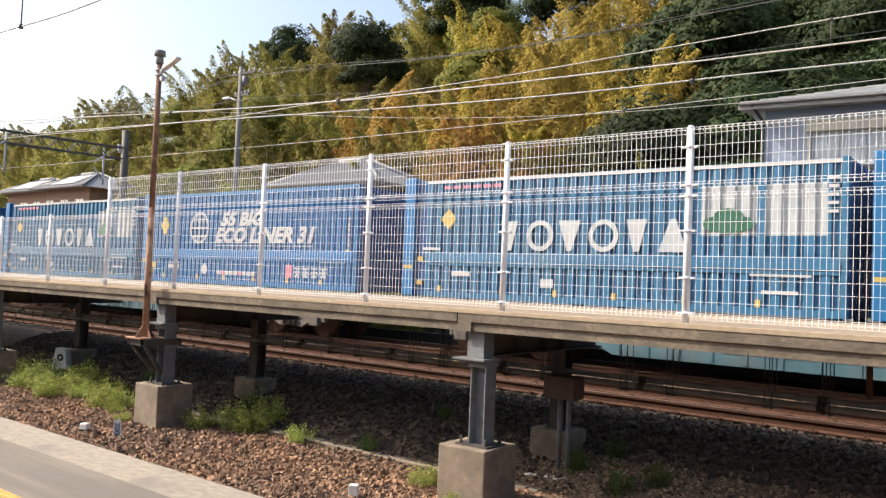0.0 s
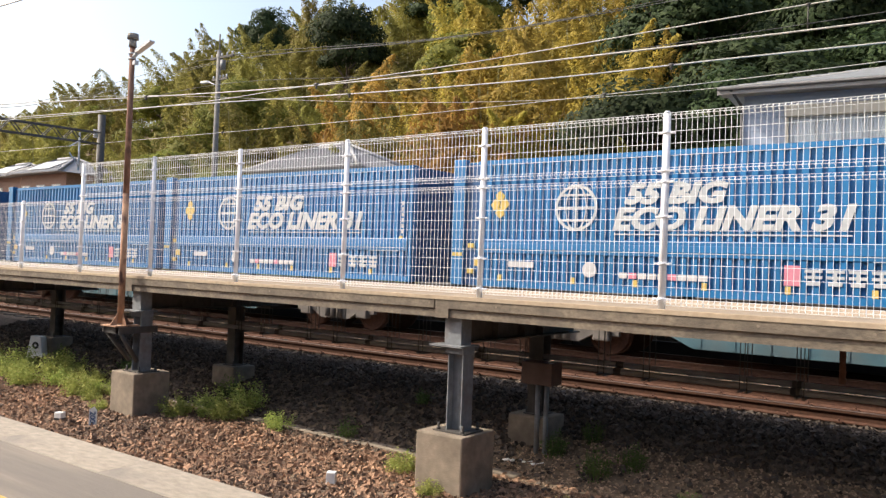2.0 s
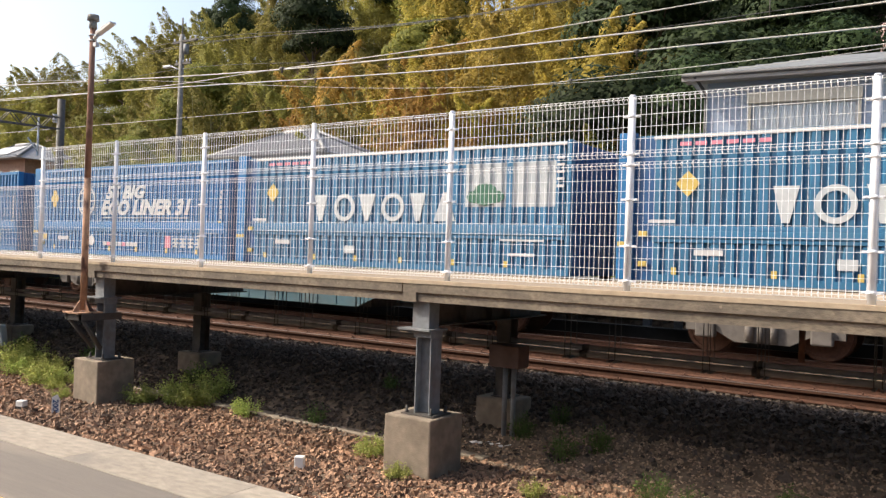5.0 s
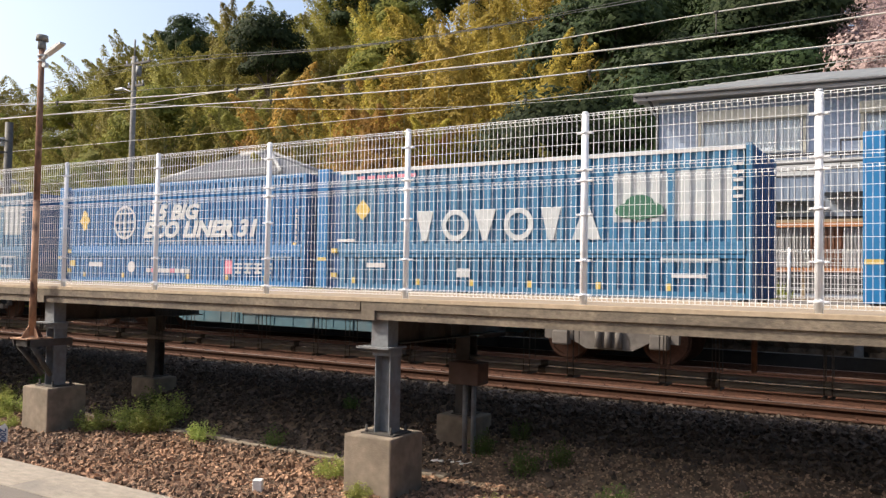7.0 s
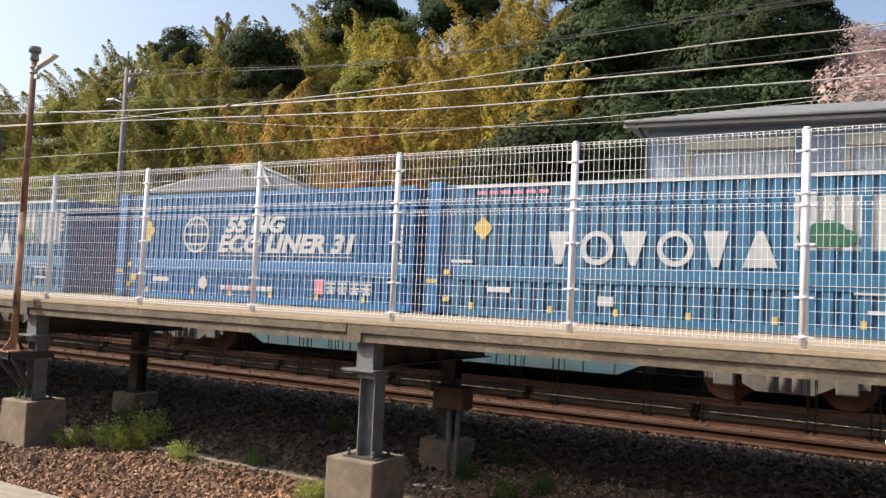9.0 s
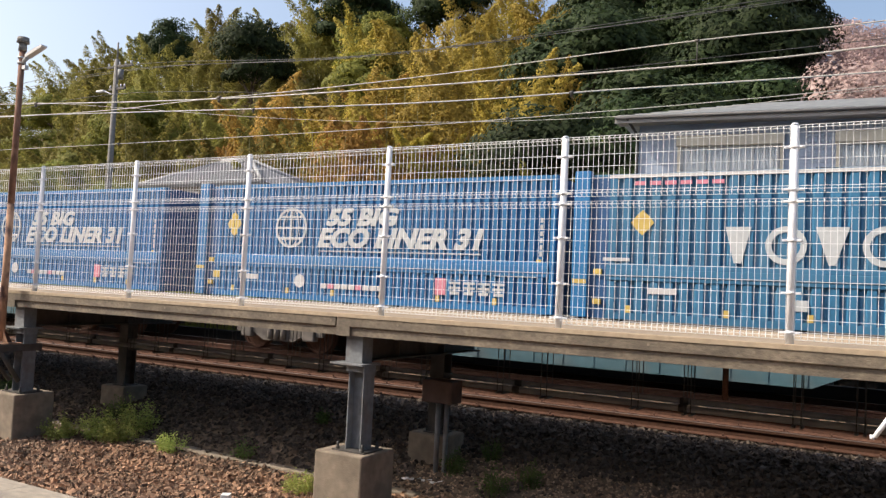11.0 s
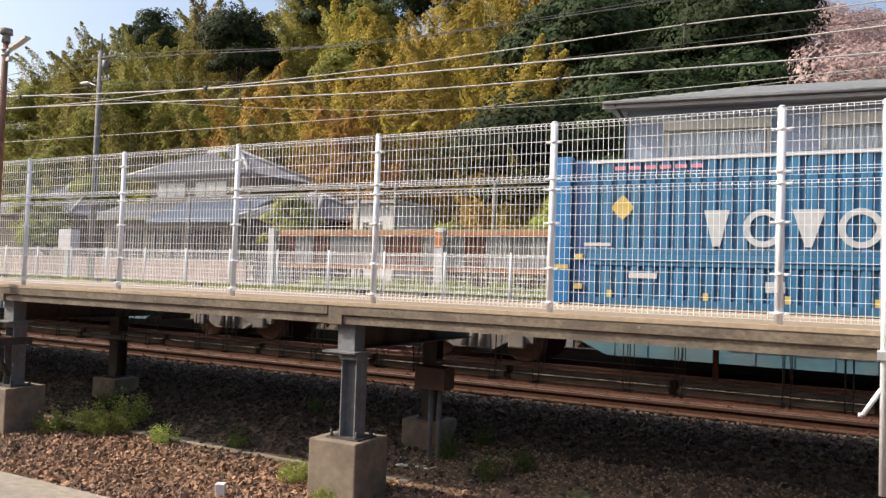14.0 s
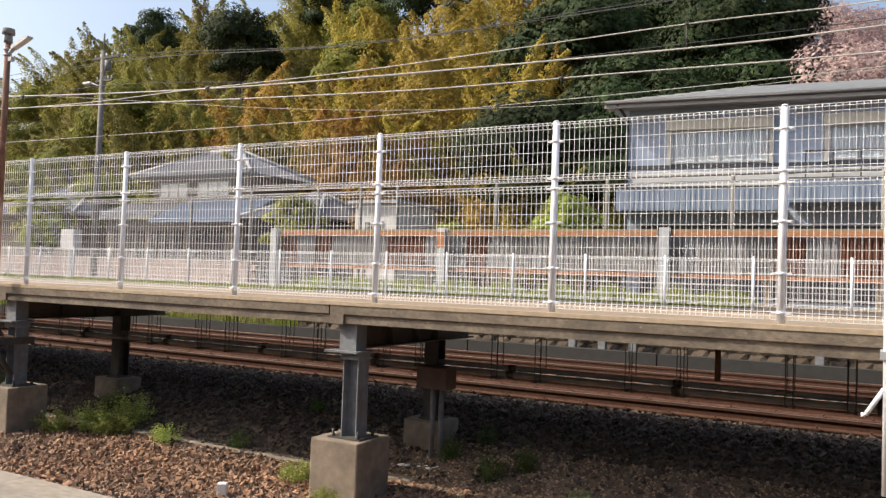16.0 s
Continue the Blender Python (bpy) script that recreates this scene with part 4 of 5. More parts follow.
def signs():
    g = thing("track_marker", "low white distance plate on a short stake in the ballast", "sign", at=pose(-7.83, 6.5, -2.1, 0, 0, 35))
    one_box("stake", M["galv"], g, -0.015, 0.015, 0, 0.03, -0.1, 0.1)
    bm = B()
    prism(bm, [(-0.055, -0.1), (0.055, -0.1), (0.055, 0.22), (0.015, 0.28), (-0.055, 0.24)], "y", -0.012, 0)
    plate = part("plate", bm, M["plastic"], g)
    me = word("2000", 0.11, bold=0.002)
    me.materials[0] = M["navy"]
    num = part("number", me, None, plate, "dark blue upright numerals")
    num.matrix_basis = pose(-0.038, -0.0125, 0.215, 0, 90, 0)
    g = thing("marker_block", "small white painted marker block lying on ballast", "marker", at=pose(-8.48, 6.37, -2.1, 0, 0, 20))
    one_box("block", M["plastic"], g, -0.06, 0.06, -0.05, 0.05, 0.0, 0.13, bevel=0.01)
    one_box("band", M["blackpaint"], g, -0.061, 0.061, -0.051, 0.051, 0.0, 0.05)
    g = thing("white_block", "small square white stake top among the stones", "marker", at=pose(-3.4, 6.72, -2.1, 0, 0, 30))
    one_box("block", M["plastic"], g, -0.05, 0.05, -0.05, 0.05, -0.1, 0.14, bevel=0.008)
    g = thing("gradient_post", "white tapered concrete track post with a dark mark", "sign", at=pose(-14.35, 8.95, -1.98, 0, 0, 25))
    bm = B()
    prism(bm, [(-0.2, 0), (0.2, 0), (0.13, 0.48), (-0.1, 0.5)], "y", -0.09, 0.09)
    part("post", bm, M["plastic"], g)
    bm = B()
    ring(bm, 0.02, 0.3, 0.08, 0.05, -0.094, -0.0905, 14)
    part("mark", bm, M["blackpaint"], g)
    g = thing("litter", "crumpled pale plastic litter lying on the slope", "litter", at=pose(-2.2, 8.75, -2.03))
    bm = B()
    for i in range(7):
        tube(bm, (i * 0.07 - 0.25, rnd.uniform(-0.05, 0.05), 0.01), (i * 0.07 - 0.16, rnd.uniform(-0.06, 0.06), 0.05), 0.03, 5, 0.015)
    part("plastic_sheet", bm, M["plastic"], g)


signs()


# ---- lamp pole clamped to a trestle ----
def lamp_pole():
    g = thing("lamp_pole", "rusty orange steel lamp pole with a small slanted street light", "street lamp", at=(-8.37, 7.18, 0))
    bm = B()
    tube(bm, (0, 0, -0.72), (0.0, 0, 1.25), 0.052, 14, 0.047)
    part("pole", bm, M["rust"], g, "orange rusted lower pole")
    bm = B()
    tube(bm, (0, 0, 1.25), (0.0, 0, 3.48), 0.047, 14, 0.042)
    part("upper_pole", bm, M["rustdark"], g, "dark brown flaking upper pole")
    bm = B()
    tube(bm, (0, 0, 3.481), (0, 0, 3.60), 0.06, 14, 0.052)
    tube(bm, (0, 0, 3.60), (0, 0, 3.68), 0.088, 14, 0.08)
    part("cap", bm, M["cement"], g, "grey mushroom cap")
    bm = B()
    for z in (3.30, 3.38):
        tube(bm, (0, 0, z - 0.012), (0, 0, z + 0.012), 0.058, 12)
    tube(bm, (0.05, 0, 3.33), (0.16, -0.02, 3.36), 0.03, 8)
    box(bm, 0.06, 0.13, -0.03, 0.03, 3.2, 3.26)
    arm = part("arm", bm, M["galv"], g)
    bm = B()
    prism(bm, [(0.14, 3.36), (0.40, 3.44), (0.52, 3.485), (0.51, 3.51), (0.36, 3.48), (0.14, 3.405)], "y", -0.05, 0.04)
    part("lantern", bm, M["pale"], arm, "pale grey slanted lantern")
    bm = B()
    for a in range(4):
        t = a * math.pi / 2
        prism(bm, [(0.05, -0.56), (0.17, -0.74), (0.05, -0.74)], "y", -0.006, 0.006)
        bmesh.ops.rotate(bm, verts=bm.verts[-6:], cent=(0, 0, 0), matrix=Matrix.Rotation(t, 3, "Z"))
    box(bm, -0.2, 0.2, -0.2, 0.2, -0.76, -0.74)
    part("base_plate", bm, M["rust"], g)
    bm = B()
    box(bm, -0.22, -0.14, -0.15, 0.5, -0.86, -0.76)
    box(bm, 0.14, 0.22, -0.15, 0.5, -0.86, -0.76)
    box(bm, -0.2, 0.2, -0.15, -0.09, -0.86, -0.76)
    tube(bm, (0.18, -0.1, -0.85), (0.1, 0.24, -1.3), 0.035, 6)
    tube(bm, (-0.18, -0.1, -0.85), (-0.1, 0.24, -1.3), 0.035, 6)
    part("bracket", bm, M["darksteel"], g, "dark steel bracket with diagonal braces")


lamp_pole()


# ---- cables, pipe run and box under the slab ----
def under_slab():
    for n, (y, z, r) in enumerate(((9.33, -0.778, 0.032), (9.26, -0.848, 0.036))):
        g = thing("pipe_run", "dark grey cable pipe hung below the slab", "pipe", group="pipes under the slab")
        bm = B()
        tube(bm, (-30, y, z), (12, y, z), r, 10)
        part("pipe", bm, M["pipe"], g)
        bm = B()
        tube(bm, (0, y, z), (0.09, y, z), r * 1.25, 10)
        me = done(bm, "coupling", M["darksteel"])
        for i in range(21):
            part("coupling", me, None, g).location.x = -29 + i * 1.98
    me = None
    for i in range(32):
        x = -23.05 + i // 2 * 1.66 + (i % 2) * 0.57
        if me is None:
            bm = B()
            for q in (0, 0.075):
                tube(bm, (q, 9.21, -0.232), (q, 9.21, -0.90), 0.006, 6)
                tube(bm, (q, 9.38, -0.232), (q, 9.38, -0.90), 0.006, 6)
                box(bm, q - 0.015, q + 0.015, 9.18, 9.41, -0.915, -0.888)
            me = done(bm, "hanger", M["darksteel"])
        ob = new("pipe_hanger", me)
        ob.location.x = x
        tagged(ob, "thin dark steel rod hanger holding the pipes", "pipe hanger", group="pipe hangers under the slab")
    g = thing("junction_box", "brown steel box on two legs beside the rear column", "junction box", at=(-2.09, 8.98, 0))
    one_box("case", M["boxbrown"], g, -0.23, 0.19, -0.13, 0.14, -1.07, -0.80, bevel=0.01)
    bm = B()
    tube(bm, (-0.06, 0, -2.0), (-0.06, 0, -1.07), 0.032, 8)
    part("leg", bm, M["steel"], g)
    bm = B()
    tube(bm, (0.05, 0.02, -2.0), (0.05, 0.02, -1.07), 0.032, 8)
    part("leg", bm, M["steel"], g)
    g = thing("drain_pipe", "short rusty drain pipe under the slab", "pipe", at=(1.35, 8.3, 0))
    bm = B()
    tube(bm, (0, 0, -0.60), (0, 0, -0.228), 0.028, 8)
    part("pipe", bm, M["rail"], g)
    g = thing("white_pole", "white painted pipe pole clamped to the platform edge", "pole", at=(2.765, 7.12, 0))
    bm = B()
    tube(bm, (0, 0, -1.2), (0, 0, 1.75), 0.03, 12)
    part("pole", bm, M["white"], g)
    bm = B()
    tube(bm, (-0.02, 0, -0.42), (-0.14, -0.02, -0.62), 0.018, 8)
    tube(bm, (-0.14, -0.02, -0.62), (-0.17, -0.02, -0.62), 0.018, 8)
    part("hook", bm, M["white"], g)
    bm = B()
    box(bm, -0.05, 0.05, -0.05, 0.215, -0.2, -0.14)
    part("clamp", bm, M["galv"], g)


under_slab()


# ---- overhead wires ----
def cable(points, r, label, group="overhead wires", seg=10):
    p = [Vector(q) for q in points]
    p = [p[0] * 2 - p[1]] + p + [p[-1] * 2 - p[-2]]
    out = []
    for i in range(1, len(p) - 2):
        for k in range(seg):
            t = k / seg
            a, b, c, d = p[i - 1:i + 3]
            out.append(0.5 * (2 * b + (c - a) * t + (2 * a - 5 * b + 4 * c - d) * t * t + (3 * b - a - 3 * c + d) * t ** 3))
    out.append(p[-2])
    bm = B()
    rings = []
    for q, at in enumerate(out):
        way = (out[min(q + 1, len(out) - 1)] - out[max(q - 1, 0)]).normalized()
        u = way.cross(Vector((0, 0, 1))).normalized()
        w = u.cross(way)
        rings.append([bm.verts.new(at + (u * math.cos(k * math.pi / 3) + w * math.sin(k * math.pi / 3)) * r) for k in range(6)])
    for a, b in zip(rings, rings[1:]):
        for k in range(6):
            bm.faces.new((a[k], a[(k + 1) % 6], b[(k + 1) % 6], b[k])).smooth = True
    return tagged(new("overhead_wire", done(bm, "overhead_wire", M["wirecable"])), label, "cable", group)


M["wirecable"] = mat("pale weathered cable", (0.42, 0.40, 0.37), 0.55, 0.1, 20, bump=0.0)
cable([(-30, 11.93, 5.3), (-15.93, 11.93, 4.35), (-9.9, 11.93, 3.99), (-5.39, 11.93, 3.83), (0.455, 11.93, 3.71), (2.69, 11.93, 3.73), (9, 11.93, 3.8)], 0.013, "thick pale contact wire above the near track")
cable([(-30, 11.93, 4.6), (-15, 11.93, 4.02), (-9.9, 11.93, 3.98), (-5.4, 11.93, 3.96), (0.17, 11.93, 4.07), (2.69, 11.93, 4.06), (9, 11.93, 4.2)], 0.009, "thin messenger wire above the near track")
cable([(-40, 15.73, 6.1), (-22.03, 15.73, 5.29), (-8.05, 15.73, 4.61), (-1.93, 15.73, 4.48), (2.67, 15.73, 4.40), (9, 15.73, 4.4)], 0.015, "thick pale contact wire above the far track")
cable([(-45, 19, 5.3), (-27.3, 19, 5.02), (-12.6, 19, 4.84), (-3.94, 19, 4.85), (2.65, 19, 4.97), (9, 19, 5.2)], 0.010, "thin wire along the far side of the line")
cable([(-45, 22, 8.9), (-31.2, 22, 7.84), (-15, 22, 6.0), (-5.0, 22, 5.42), (2.63, 22, 5.67), (9, 22, 6.0)], 0.008, "thin dark supply wire behind the line")


M["darkwire"] = mat("dark insulated cable", (0.05, 0.05, 0.05), 0.6, 0.1, 20, bump=0.0)
for dy, z0, z1 in ((-0.1, 9.95, 9.0), (0.35, 9.9, 9.25), (0.8, 10.0, 9.55), (-0.2, 8.6, 7.6)):
    ob = cable([(-60, 24.5 + dy, z0 + 0.2), (-45, 24.5 + dy, z0 - 0.5), (-29.15, 24.5 + dy, z0), (-14, 24.5 + dy, (z0 + z1) / 2 - 0.55), (4, 24.5 + dy, z1), (16, 24.5 + dy, z1 + 0.3)],
               0.011, "thin dark power cable strung from the utility pole", "power cables on the utility pole")
    ob.data.materials[0] = M["darkwire"]


def wire_clamps():
    for x, y, z in ((-15.4, 11.93, 4.32), (-9.3, 11.93, 3.98), (-12.0, 15.73, 4.78), (-3.2, 15.73, 4.50), (-6.2, 19, 4.85), (-21.5, 19, 4.95)):
        bm = B()
        tube(bm, (-0.05, 0, 0), (0.05, 0, 0), 0.032, 8)
        tube(bm, (0, 0, -0.09), (0, 0, 0.02), 0.022, 6)
        ob = new("wire_clamp", done(bm, "wire_clamp", M["darksteel"]))
        ob.location = (x, y, z)
        tagged(ob, "small dark clamp on an overhead wire", "cable clamp", "clamps on the overhead wires")


wire_clamps()


def dropper():
    g = thing("wire_dropper", "short vertical dropper between two overhead wires", "cable clamp")
    bm = B()
    tube(bm, (0.17, 11.93, 3.71), (0.17, 11.93, 4.07), 0.008, 6)
    part("rod", bm, M["darksteel"], g)
    bm = B()
    tube(bm, (0.14, 11.93, 4.07), (0.20, 11.93, 4.07), 0.02, 6)
    part("clamp", bm, M["darksteel"], g)


dropper()


def gantry():
    g = thing("catenary_mast", "dark steel mast with a lattice beam across the tracks", "catenary mast", at=(-28.0, 18.0, 0))
    bm = B()
    tube(bm, (0, 0, -1.5), (0, 0, 5.95), 0.17, 12, 0.15)
    part("mast", bm, M["darksteel"], g)
    bm = B()
    for dz in (0, -0.45):
        for dx in (-0.12, 0.12):
            tube(bm, (dx, -0.1, 5.2 + dz), (dx, -10.5, 5.05 + dz), 0.035, 5)
    for i in range(13):
        y = -0.4 - i * 0.8
        for dx in (-0.12, 0.12):
            tube(bm, (dx, y, 5.19), (dx, y - 0.4, 4.72), 0.02, 4)
            tube(bm, (dx, y - 0.4, 4.72), (dx, y - 0.8, 5.17), 0.02, 4)
    part("lattice_beam", bm, M["darksteel"], g)
    for y, z in ((-2.3, 4.0), (-6.1, 3.9)):
        bm = B()
        tube(bm, (0, y + 1.4, 4.75), (1.9, y, z + 0.25), 0.03, 6)
        tube(bm, (0, y + 1.4, 3.75), (1.9, y, z), 0.025, 6)
        tube(bm, (0, y + 1.4, 5.1), (0, y + 1.4, 3.6), 0.04, 6)
        part("cantilever", bm, M["galv"], g)
    bm = B()
    for i in range(4):
        tube(bm, (0.0, -0.25, 5.0 + i * 0.09), (0.0, -0.25, 5.05 + i * 0.09), 0.09, 10)
    part("insulator", bm, M["galv"], g)


gantry()


def utility_pole():
    g = thing("utility_pole", "grey concrete utility pole with crossarms and insulators", "utility pole", at=(-29.15, 24.5, 0))
    bm = B()
    tube(bm, (0, 0, -0.3), (0, 0, 10.3), 0.16, 12, 0.11)
    tube(bm, (0, 0, 10.3), (0, 0, 11.1), 0.04, 8)
    part("pole", bm, M["cement"], g)
    for z, w in ((9.95, 1.1), (8.9, 0.7)):
        bm = B()
        box(bm, -w * 0.6, w, -0.05, 0.05, z - 0.05, z + 0.05)
        arm = part("crossarm", bm, M["darksteel"], g)
        for i in range(5):
            bm = B()
            x = -w * 0.5 + i * w * 0.35
            tube(bm, (x, 0, z + 0.05), (x, 0, z + 0.2), 0.05, 8, 0.03)
            part("insulator", bm, M["galv"], arm)
    bm = B()
    tube(bm, (0.32, 0, 9.35), (0.32, 0, 9.8), 0.13, 12)
    part("transformer", bm, M["steel"], g)
    bm = B()
    tube(bm, (0, 0, 8.6), (-0.7, -0.1, 8.85), 0.03, 6)
    box(bm, -1.2, -0.65, -0.15, 0.05, 8.8, 8.9, bevel=0.02)
    part("street_light", bm, M["galv"], g)


utility_pole()


# ---- far side of the line: kerb beam, stone wall, low fence, sheet fence ----
def far_side():
    g = thing("wall_terrace", "rough brown stone retaining wall behind a concrete beam", "retaining wall", kind="structure")
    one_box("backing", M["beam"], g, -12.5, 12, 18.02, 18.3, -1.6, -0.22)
    protos = []
    for s in range(5):
        rng = random.Random(s)
        bm = B()
        w, h = 0.36, 0.26
        pts = [(-w / 2 + rng.uniform(0, 0.06), -h / 2 + rng.uniform(0, 0.04)), (w / 2 - rng.uniform(0, 0.06), -h / 2 + rng.uniform(0, 0.04)), (w / 2, rng.uniform(-0.05, 0.05)),
               (w / 2 - rng.uniform(0.02, 0.1), h / 2), (-w / 2 + rng.uniform(0.02, 0.1), h / 2), (-w / 2, rng.uniform(-0.05, 0.05))]
        prism(bm, pts, "y", 0.0, 0.12)
        mid = bm.verts.new((0, -0.05, 0))
        lo = [v for v in bm.verts if abs(v.co.y) < 1e-6][:6]
        for v in bm.verts:
            if v.co.y < 1e-6 and v is not mid:
                v.co.y += rng.uniform(0, 0.03)
        for f in [f for f in bm.faces if all(v in lo for v in f.verts)]:
            bm.faces.remove(f)
        for a, b in zip(lo, lo[1:] + lo[:1]):
            bm.faces.new((a, b, mid))
        protos.append(done(bm, "stone", M["wallstone"]))
    for row in range(4):
        for i in range(54):
            ob = part("stone", rnd.choice(protos), None, g)
            ob.location = (-12.3 + i * 0.385 + 0.19 * (row % 2), 17.93, -1.22 + row * 0.275)
            ob.scale = (rnd.uniform(1.08, 1.3), 1, rnd.uniform(1.08, 1.3))
    g = thing("trim_beam", "long near-black concrete kerb beam beside the far track", "kerb", kind="structure")
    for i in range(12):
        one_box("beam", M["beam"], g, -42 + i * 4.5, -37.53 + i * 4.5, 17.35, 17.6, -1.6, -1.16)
    bm = B()
    for x in (-20.5, -16.2, -12.4, -3.6, -2.9, -2.2, 1.5):
        box(bm, x, x + 0.16, 17.65, 17.8, -1.6, -0.45)
    part("short_posts", bm, M["steel"], g)
    M["asphalt"] = mat("grey lane asphalt", (0.13, 0.125, 0.12), 0.9, 0.2, 30, stain=0.4, stain_scale=0.8, bump=0.3)
    lane = one_box("road", M["asphalt"], None, -90, 30, 18.32, 20.6, -0.22, -0.19)
    tagged(lane, "narrow grey lane behind the low fence", "road", kind="structure")
    # low white fence
    g = thing("low_fence", "low white mesh fence above the retaining wall", "fence", at=(0, 19.7, -0.19))
    me, po = mesh_panel(1.94, 1.08, 0.075, 0.135, 0.006, 0.04), fence_post(1.2, 0.032, M["white"])
    for k in range(-20, 5):
        x = 0.05 + 2.0 * k
        part("post", po, None, g).location.x = x
        part("mesh_panel", me, None, g).location = (x + 0.03, 0, 0.08)


far_side()
M["sheet"] = mat("grey corrugated sheet", (0.46, 0.45, 0.45), 0.6, 0.1, 4, stain=0.25, stain_col=(0.26, 0.13, 0.08), stain_scale=1.2, bump=0.05, obj=0.2)
M["rustsheet"] = mat("rusted corrugated sheet", (0.27, 0.13, 0.08), 0.8, 0.25, 6, stain=0.5, stain_col=(0.36, 0.3, 0.27), stain_scale=1.5, bump=0.1, obj=0.25)
M["beamrust"] = mat("rust orange painted beam", (0.36, 0.15, 0.06), 0.8, 0.2, 8, stain=0.4, stain_col=(0.22, 0.18, 0.12), bump=0.1)
M["wood"] = mat("weathered plank", (0.28, 0.21, 0.13), 0.85, 0.2, 5, stretch=(1, 8, 8), bump=0.2)


def sheet_fence():
    g = thing("sheet_fence", "old corrugated metal sheet fence with rust orange beams and steel posts", "fence", at=(0, 21.2, 0))
    for x in (-15.3, -8.85, -2.3, 4.2, 10.7):
        bm = B()
        box(bm, x - 0.13, x + 0.13, -0.3, -0.28, -0.2, 1.78)
        box(bm, x - 0.13, x + 0.13, -0.12, -0.10, -0.2, 1.78)
        box(bm, x - 0.01, x + 0.01, -0.28, -0.12, -0.2, 1.78)
        part("post", bm, M["galv"], g, "grey steel H post")
    one_box("red_plate", M["beamrust"], g, -8.98, -8.72, -0.315, -0.302, 1.2, 1.66)
    one_box("notice", M["pale"], g, -1.95, -1.75, -0.06, -0.045, 0.62, 0.98)
    for x in (-15.17, -8.72, -2.17, 4.33):
        for z, m, h in ((1.68, "wood", 0.07), (1.57, "beamrust", 0.105), (0.50, "beamrust", 0.10)):
            one_box("rail_beam", M[m], g, x, x + 6.19, -0.09, 0.0, z, z + h)
    bm = B()
    sheet(bm, ribs(0, 0.70, 0.0778, 0, 0.02), 0.62, 1.56)
    bmesh.ops.solidify(bm, geom=bm.faces, thickness=0.003)
    a = done(bm, "sheet", M["sheet"])
    b = a.copy()
    b.materials[0] = M["rustsheet"]
    r = random.Random(4)
    for i in range(36):
        ob = part("sheet", b if r.random() < 0.34 else a, None, g)
        ob.location = (-15.2 + i * 0.705, 0.02, r.uniform(-0.02, 0.02))
    for k in range(9):
        x = -14.3 + k * 2.4
        one_box("stake", M["wood"], g, x, x + 0.09, 0.05, 0.14, -0.2, 1.5)


sheet_fence()


def net_fence():
    g = thing("net_fence", "slim grey poles with a top rail behind the yard", "fence", at=(0, 24, 0))
    for x in (-22.5, -19.2, -15.9, -13.97, -12.4, -8.54, -4.81, -1.15, 2.6, 6.3):
        bm = B()
        tube(bm, (x, 0, -0.2), (x, 0, 3.55), 0.06, 8)
        part("pole", bm, M["cement"], g)
    bm = B()
    tube(bm, (-22.5, 0, 3.5), (8, 0, 3.5), 0.035, 8)
    tube(bm, (-22.5, 0, 3.32), (8, 0, 3.32), 0.025, 8)
    part("top_rail", bm, M["cement"], g)


net_fence()


# ---- houses ----
M["bluewall"] = mat("pale blue grey siding", (0.33, 0.39, 0.50), 0.7, 0.06, 4, stain=0.25, stain_col=(0.27, 0.32, 0.40), stain_scale=0.8, bump=0.05)
M["awning"] = mat("grey blue awning sheet", (0.21, 0.26, 0.34), 0.7, 0.08, 4, stain=0.3, stain_scale=0.9, bump=0.05)
M["roofgrey"] = mat("grey metal roof", (0.29, 0.305, 0.32), 0.55, 0.12, 3, stain=0.3, stain_scale=1, bump=0.1)
M["tile"] = mat("grey roof tile", (0.21, 0.21, 0.22), 0.5, 0.15, 6, obj=0.15, bump=0.1, stain=0.3)
M["trim_shade"] = mat("dark trim and shaded openings", (0.05, 0.05, 0.055), 0.6, 0.15, 6, bump=0.05)
M["eave"] = mat("beige grey eave boards", (0.30, 0.28, 0.27), 0.8, 0.1, 5, stain=0.3, stain_scale=1.0, bump=0.05)
M["cream"] = mat("cream shutter box", (0.52, 0.48, 0.40), 0.6, 0.08, 5, bump=0.03)
M["curtain"] = mat("white curtain", (0.68, 0.68, 0.68), 0.9, 0.12, 3, stretch=(14, 1, 0.4), bump=0.1)
M["oldwall"] = mat("brown plaster wall", (0.20, 0.17, 0.14), 0.9, 0.15, 4, stain=0.4, stain_scale=0.9, bump=0.1)
M["brick"] = mat("brown wall tiles", (0.28, 0.17, 0.13), 0.8, 0.15, 6, obj=0.2, bump=0.1)
M["whitewall"] = mat("white plaster", (0.50, 0.50, 0.49), 0.8, 0.06, 4, bump=0.05)
glass = bpy.data.materials.new("window glass")
glass.use_nodes = True
gb = glass.node_tree.nodes["Principled BSDF"]
gb.inputs["Base Color"].default_value, gb.inputs["Roughness"].default_value, gb.inputs["Transmission Weight"].default_value = (0.9, 0.95, 1, 1), 0.03, 1.0
M["glass"] = glass


